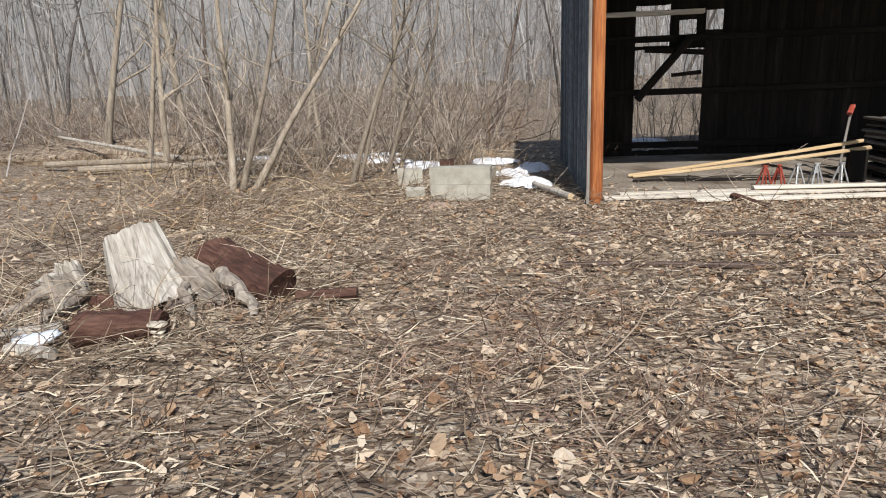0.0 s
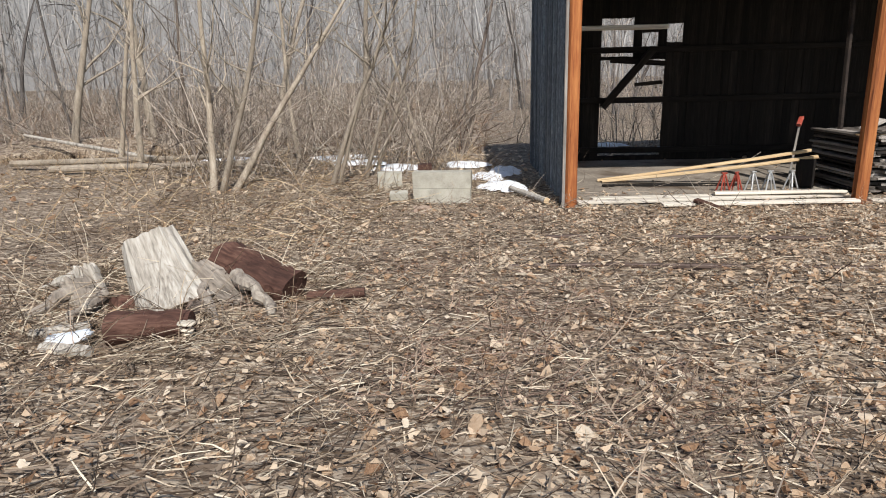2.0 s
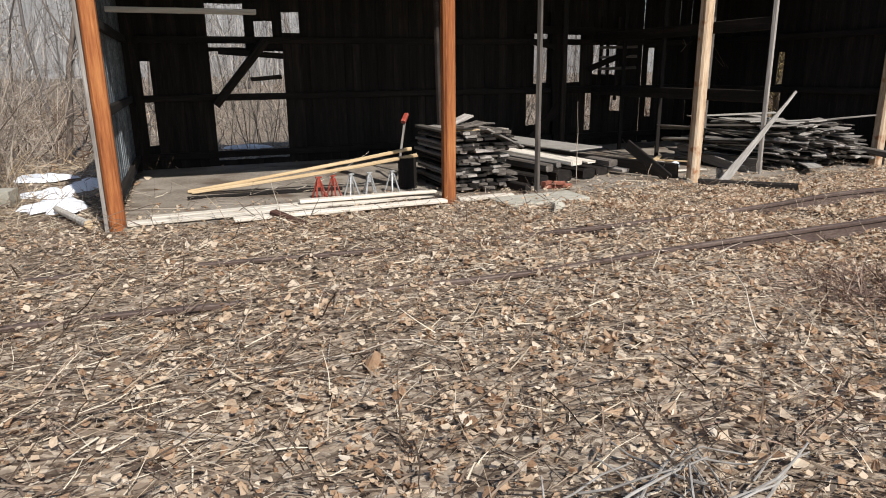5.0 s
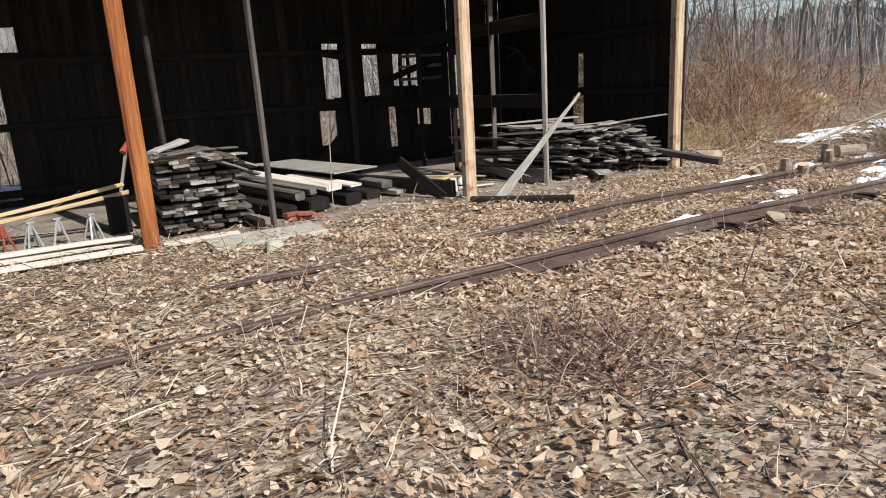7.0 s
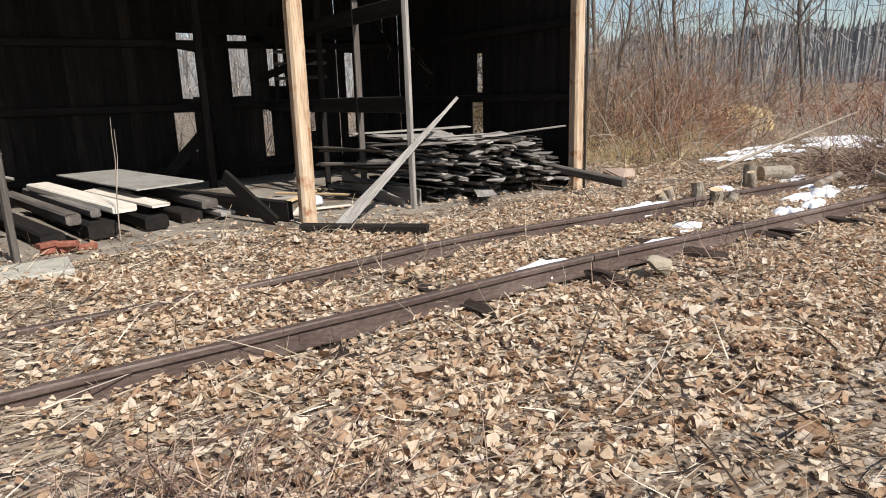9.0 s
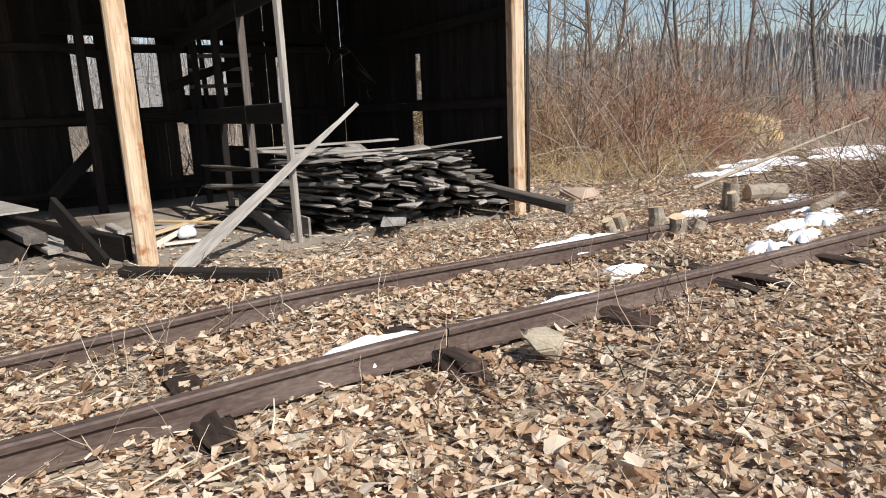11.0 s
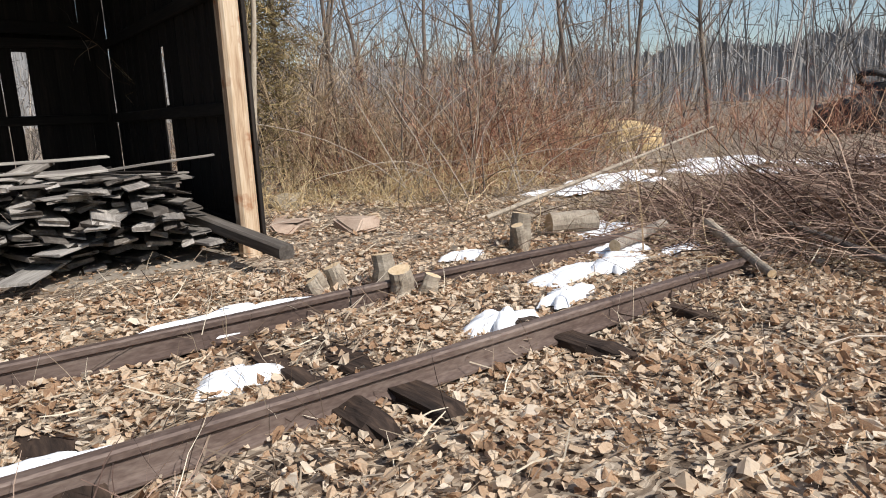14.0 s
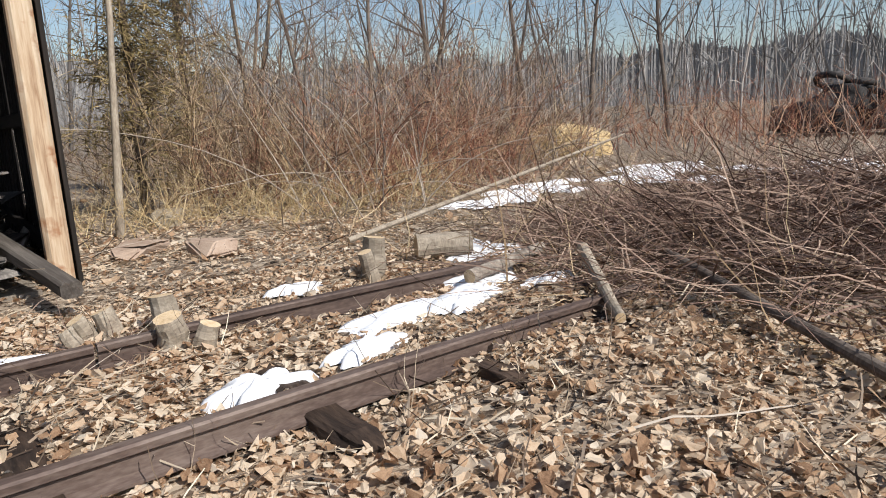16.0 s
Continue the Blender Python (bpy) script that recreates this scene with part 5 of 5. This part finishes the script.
# evergreen behind the end wall
def cedar(x, y, h, w):
    z = float(ground_z(x, y)) - 0.05
    top = empty("cedar", pose(x, y, z), label="olive-brown evergreen cedar behind the shed", category="tree", group="cedars")
    tr = np.stack([np.zeros(6), np.zeros(6), np.linspace(0, h, 6)], 1)[None]
    put("trunk", bulk("trunk", *tubes(tr, np.linspace(0.11, 0.02, 6)[None], 8), M_DBARK), Matrix(), top)
    nb = 90
    u = G.uniform(0.12, 0.98, nb)
    a = G.uniform(0, 2 * np.pi, nb)
    st = np.stack([u * 0, u * 0, u * h], 1)
    lim = curve_lines(st, np.stack([np.cos(a), np.sin(a), G.uniform(0.1, 0.6, nb)], 1), w * (1.1 - u) * G.uniform(0.7, 1.2, nb), 6, 0.1, 0.04)
    put("limbs", bulk("limbs", *tubes(lim, np.full((nb, 6), 0.012) * np.linspace(1.5, 0.3, 6), 4), M_DBARK), Matrix(), top, kind="stuff")
    nt = 7000
    k, q = G.integers(0, nb, nt), G.integers(1, 6, nt)
    p = lim[k, q] + G.normal(0, 0.10, (nt, 3))
    hd = lim[k, q] - lim[k, q - 1] + G.normal(0, 0.14, (nt, 3)) - np.array([0, 0, 0.06])
    put("foliage", bulk("foliage", *ribbons(curve_lines(p, hd, G.uniform(0.08, 0.24, nt), 3, 0.15), np.full((nt, 3), 0.0075) * np.array([0.6, 1.0, 0.2])), M_CEDAR), Matrix(), top, kind="stuff")


cedar(16.75, 4.6, 5.5, 1.2)
cedar(18.4, 7.2, 6.5, 1.5)

# fallen branches and logs in the woods at the start
for i, (a, b, r0, r1, m) in enumerate((((-15.2, 8.6, 0.75), (-10.2, 6.9, 0.12), 0.04, 0.07, M_DRIFT), ((-14.5, 6.8, 0.1), (-8.2, 6.4, 0.25), 0.09, 0.06, M_BARK), ((-12.5, 5.4, 0.1), (-7.2, 5.9, 0.12), 0.09, 0.07, M_BARK), ((-9, 8.2, 0.15), (-4.2, 7.7, 0.3), 0.07, 0.05, M_BARK), ((-7.9, 9.0, 3.6), (-2.4, 8.6, 3.5), 0.06, 0.045, M_DBARK))):
    if i < 4:
        put("fallen_trunk", log_mesh((Vector(b) - Vector(a)).length, r0, r1, m, 60 + i, 10, 12), between(a, b), label="fallen bleached trunk on the woodland floor", category="fallen trunk", group="fallen trunks")
mound = lump("earth_mound", (4.2, 1.3, 0.6), M_LITTER, 8, 0.3, 4)
put("earth_mound", mound, pose(-13.6, 9.8, -0.1, 0, 0, 8), label="low dark earth mound with dead brush on it", category="mound")
put("corner_branch", log_mesh(1.3, 0.045, 0.06, M_DRIFT, 70, 9, 8), between((-0.85, 1.4, 0.1), (-0.1, -0.15, 0.03)), label="crooked bleached branch lying by the siding", category="branch")

# ---- litter: leaves, straw, twigs ----
def leaves(name, p, lo, hi, material, words, tilt=0.32):
    """Curled dead leaves, each a pointed blade folded along its rib with lobed sides."""
    n = len(p)
    s = (lo + (hi - lo) * G.uniform(0, 1, n) ** 1.7)[:, None]
    wide = G.uniform(0.55, 1.0, n)[:, None]
    fold, curl = G.uniform(-0.2, 0.6, n), G.uniform(-0.6, 0.8, n)
    shape = np.array([(-0.5, 0), (-0.34, 0.3), (-0.02, 0.46), (0.3, 0.32), (0.52, 0), (0.3, -0.32), (-0.02, -0.46), (-0.34, -0.3)])
    v = np.zeros((n, 8, 3))
    v[..., 0] = shape[None, :, 0] + G.normal(0, 0.085, (n, 8))
    v[..., 1] = shape[None, :, 1] * wide + G.normal(0, 0.085, (n, 8))
    v[..., 2] = np.abs(v[..., 1]) * fold[:, None] + (v[..., 0] ** 2) * curl[:, None] * 1.6 + G.normal(0, 0.09, (n, 8))
    v *= s[..., None]
    yaw, tx, ty = G.uniform(0, 2 * np.pi, n), G.normal(0, tilt, n), G.normal(0, tilt, n)
    c, q = np.cos(tx)[:, None], np.sin(tx)[:, None]
    y, z = v[..., 1] * c - v[..., 2] * q, v[..., 1] * q + v[..., 2] * c
    c, q = np.cos(ty)[:, None], np.sin(ty)[:, None]
    x, z = v[..., 0] * c + z * q, -v[..., 0] * q + z * c
    c, q = np.cos(yaw)[:, None], np.sin(yaw)[:, None]
    w = np.stack([x * c - y * q, x * q + y * c, z], -1)
    w[..., 2] -= w[..., 2].min(axis=1, keepdims=True) * 0.7
    w += p[:, None]
    o = (np.arange(n) * 8)[:, None]
    halves = np.concatenate([o + np.array([0, 4, 3, 2, 1])[None], o + np.array([0, 7, 6, 5, 4])[None]])
    put(name, bulk(name, w.reshape(-1, 3), halves, material), Matrix(), label=words, category="leaf litter", kind="stuff")


def lot(n, x0, x1, y0, y1, keep):
    p = patch(n, x0, x1, y0, y1)
    p = p[G.uniform(0, 1, n) < keep(p[:, 0], p[:, 1])]
    x, y = p[:, 0], p[:, 1]
    bare = ((np.abs(y + 3.92) < 0.06) & (x > 5) | (np.abs(y + 2.47) < 0.06) & (x > 8.5)) & (x < 18)
    for sx in (9.62, 11.07, 12.48, 13.72, 14.02, 15.32):
        bare |= ((np.abs(x - sx) < 0.11) & (y > -4.5) & (y < -4.0) | (np.abs(x - sx) < 0.1) & (y > -3.6) & (y < -3.3)) & (G.uniform(0, 1, len(x)) < 0.8)
    for qx, qy, qa, qb, qt in SNOWS:
        u, w = (x - qx) * math.cos(qt) + (y - qy) * math.sin(qt), -(x - qx) * math.sin(qt) + (y - qy) * math.cos(qt)
        bare |= (u / qa) ** 2 + (w / qb) ** 2 < 1.0
    bare |= (x > 9.6) & (y > -0.75) & (y < 0.3) & (G.uniform(0, 1, len(x)) < 0.55)
    p = p[~bare]
    inside = (p[:, 0] > 0.1) & (p[:, 0] < 14.6) & (p[:, 1] > 0.0) & (p[:, 1] < 6.1)
    p[inside, 2] = 0.012
    return p


def leafy(x, y):
    k = np.clip(0.62 + (x + 1.5) * 0.14, 0.42, 1.0) * np.where((x > 0.1) & (x < 14.6) & (y > 0.15) & (y < 6.1), 0.10, 1.0)
    clump = 0.55 + 0.45 * np.sin(x * 2.1 + 0.7 * np.sin(y * 1.7)) * np.sin(y * 2.4 + x * 0.6)
    return k * np.clip(clump + 0.25, 0.15, 1)


p1 = np.concatenate([lot(50000, -6.5, 19, -9.6, 1.2, leafy), lot(33000, 7.0, 18.5, -6.4, -0.8, leafy), lot(3500, 15, 19.5, -0.8, 3.4, leafy)])
p1[:, 2] += G.uniform(-0.01, 0.045, len(p1))
leaves("leaf_litter", p1, 0.030, 0.088, M_LEAF, "thick litter of curled tan and brown dead leaves", 0.33)
pf = lot(78000, -7, 18.5, -10.2, 1.2, lambda x, y: np.clip(0.45 + 0.06 * x, 0.4, 0.85) * np.where((x > 0.1) & (x < 14.6) & (y > 0.15) & (y < 6.1), 0.25, 1.0))
nf = len(pf)
pf[:, 2] += G.uniform(0.0, 0.04, nf)
fa, fl2 = G.normal(0, 1, (nf, 3)) * np.array([1, 1, 0.45]), G.uniform(0.012, 0.042, nf)[:, None]
fa /= np.linalg.norm(fa, axis=1, keepdims=True)
fb = np.cross(fa, np.array([0, 0, 1.0]) + G.normal(0, 0.45, (nf, 3)))
corners = [pf + fa * fl2 * u + fb * fl2 * w * G.uniform(0.5, 1.2, (nf, 1)) for u, w in ((-0.8, 0.1), (0.1, -0.5), (0.9, 0.0), (0.0, 0.55))]
put("leaf_fragments", bulk("leaf_fragments", np.stack(corners, 1).reshape(-1, 3), np.arange(nf * 4).reshape(-1, 4), M_LEAF), Matrix(), label="broken bits of pale dead leaves", category="leaf litter", kind="stuff")
p2 = lot(7000, -14, 30, -14, 10, lambda x, y: np.where((x > 0) & (x < 14.6) & (y > 0) & (y < 6.1), 0.1, 0.9))
leaves("sparse_leaf_litter", p2, 0.08, 0.16, M_LEAF, "scattered dead leaves over the wider ground")


def strawy(x, y):
    return np.clip(0.98 - x * 0.09, 0.55, 0.98) * np.where((x > 0.1) & (x < 14.6) & (y > 0.2) & (y < 6.1), 0.04, 1.0)


def stalks(name, p, lo, hi, r, material, words, up=0.16, k=4, sides=3, wobble=0.14, drift=(0.5, 0.0)):
    n = len(p)
    hd = np.stack([G.normal(drift[0], 1, n), G.normal(drift[1], 0.8, n), np.abs(G.normal(0, up, n))], 1)
    l = curve_lines(p + np.array([0, 0, 0.008]), hd, G.uniform(lo, hi, n), k, wobble, 0.03)
    l[..., 2] = np.maximum(l[..., 2], ground_z(l[..., 0], l[..., 1]) + 0.004)
    rad = (G.uniform(0.6, 1.5, n) * r)[:, None] * np.linspace(1.1, 0.5, k)[None, :]
    put(name, bulk(name, *(tubes(l, rad, sides) if sides > 2 else ribbons(l, rad)), material), Matrix(), label=words, category="litter", kind="stuff")


p3 = lot(38000, -7, 19, -10.8, 2.5, strawy)
p3[:, 2] += G.uniform(0, 0.05, len(p3))
stalks("dry_straw", p3, 0.07, 0.34, 0.0038, M_STRAW, "matted dry tan grass and straw", k=3, sides=2)
p4 = lot(21000, -8, 19, -10.8, 3.0, lambda x, y: np.clip(0.98 - x * 0.13, 0.22, 0.98) * np.where((x > 0.1) & (x < 14.6) & (y > 0.2) & (y < 6.1), 0.05, 1.0))
p4[:, 2] += G.uniform(0, 0.05, len(p4))
stalks("fallen_twigs", p4, 0.12, 0.6, 0.005, M_TWIG, "fallen thin brown twigs on the ground", wobble=0.2, k=4, sides=2)
p5 = lot(420, -8, 18, -10.5, 3.0, lambda x, y: np.where(x < 4, 0.9, 0.6))
stalks("fallen_sticks", p5, 0.6, 1.9, 0.0048, M_GREYTWIG, "fallen grey sticks on the ground", up=0.03, k=7, wobble=0.12)
# upright dead weeds, mostly left of the shed and along the rails
p6 = np.concatenate([lot(420, -9, 0.5, -4.5, 4.5, lambda x, y: 0.8 + 0 * x), lot(300, 2, 18, -4.6, -1.2, lambda x, y: 0.8 + 0 * x), lot(160, -8, 6, -9, -4, lambda x, y: 0.6 + 0 * x)])
l, rr, s = stems(p6, 0.15, 0.7, 0.0028, k=5, lean=0.5, wobble=0.15, droop=0.05)
put("dead_weeds", bulk("dead_weeds", *join([ribbons(l, rr), ribbons(*sprays(l, 3, 0.2, 0.0018))]), M_STRAW), Matrix(), label="thin upright dead weed stalks", category="weeds", kind="stuff")
# dark clumps of dead weeds in the lot
cl = []
for x, y, s, n in ((7.01, -5.87, 0.42, 1300), (-1.0, -5.4, 0.6, 420), (-1.6, -6.6, 0.6, 420), (-0.3, -7.2, 0.5, 260), (-2.3, -3.6, 0.4, 120), (4.6, -7.4, 0.4, 120), (12.5, -4.35, 0.25, 90), (11.0, -4.3, 0.2, 70), (14.7, -2.1, 0.35, 140), (8.0, -6.6, 0.4, 110), (-5.0, -5.5, 0.5, 120), (-4.0, -4.9, 0.4, 90)):
    q = np.stack([G.normal(x, s, n), G.normal(y, s, n), np.zeros(n)], 1)
    q[:, 2] = ground_z(q[:, 0], q[:, 1])
    cl.append(q)
cl = np.concatenate(cl)
hd = np.stack([G.normal(0, 1, len(cl)), G.normal(0, 1, len(cl)), np.abs(G.normal(0.5, 0.3, len(cl)))], 1)
put("weed_clumps", bulk("weed_clumps", *ribbons(curve_lines(cl, hd, G.uniform(0.15, 0.5, len(cl)), 5, 0.15, 0.1), np.full((len(cl), 5), 0.0034) * np.linspace(1.2, 0.4, 5)), M_CUTBRUSH), Matrix(), label="clumps of reddish-brown dead weeds", category="weeds", kind="stuff")
# loose heap of pale cut sticks in the lot
n = 30
q = np.stack([G.normal(3.00, 0.22, n), G.normal(-7.86, 0.2, n), np.zeros(n)], 1)
q[:, 2] = ground_z(q[:, 0], q[:, 1]) + G.uniform(0.03, 0.14, n)
hd = np.stack([G.normal(0.8, 0.7, n), G.normal(0.5, 0.6, n), G.normal(0.05, 0.12, n)], 1)
l = curve_lines(q - 0.25 * hd, hd, G.uniform(0.3, 0.7, n), 5, 0.12)
l[..., 2] = np.maximum(l[..., 2], ground_z(l[..., 0], l[..., 1]) + 0.015)
put("stick_heap", bulk("stick_heap", *tubes(l, G.uniform(0.004, 0.010, n)[:, None] * np.linspace(1.1, 0.6, 5)[None, :], 6), M_BLEACH), Matrix(), label="loose heap of bleached grey sticks on the leaves", category="stick heap", kind="stuff")
# weed tangle over the stump and the blocks
p7 = np.concatenate([patch(900, -6.4, -3.0, -5.0, -3.4), patch(320, -6.4, -4.9, -6.4, -5.0), patch(160, -4.6, -3.2, -6.4, -5.5), patch(200, -3.6, -1.4, 1.2, 3.0)])
hd = np.stack([G.normal(0, 1, len(p7)), G.normal(-0.5, 0.7, len(p7)), np.abs(G.normal(0.5, 0.3, len(p7)))], 1)
put("weed_tangle", bulk("weed_tangle", *ribbons(curve_lines(p7, hd, G.uniform(0.4, 1.1, len(p7)), 6, 0.12, 0.14), np.full((len(p7), 6), 0.0045) * np.linspace(1.2, 0.4, 6)), M_STRAW), Matrix(), label="tangle of bent dead weed stalks", category="weeds", kind="stuff")
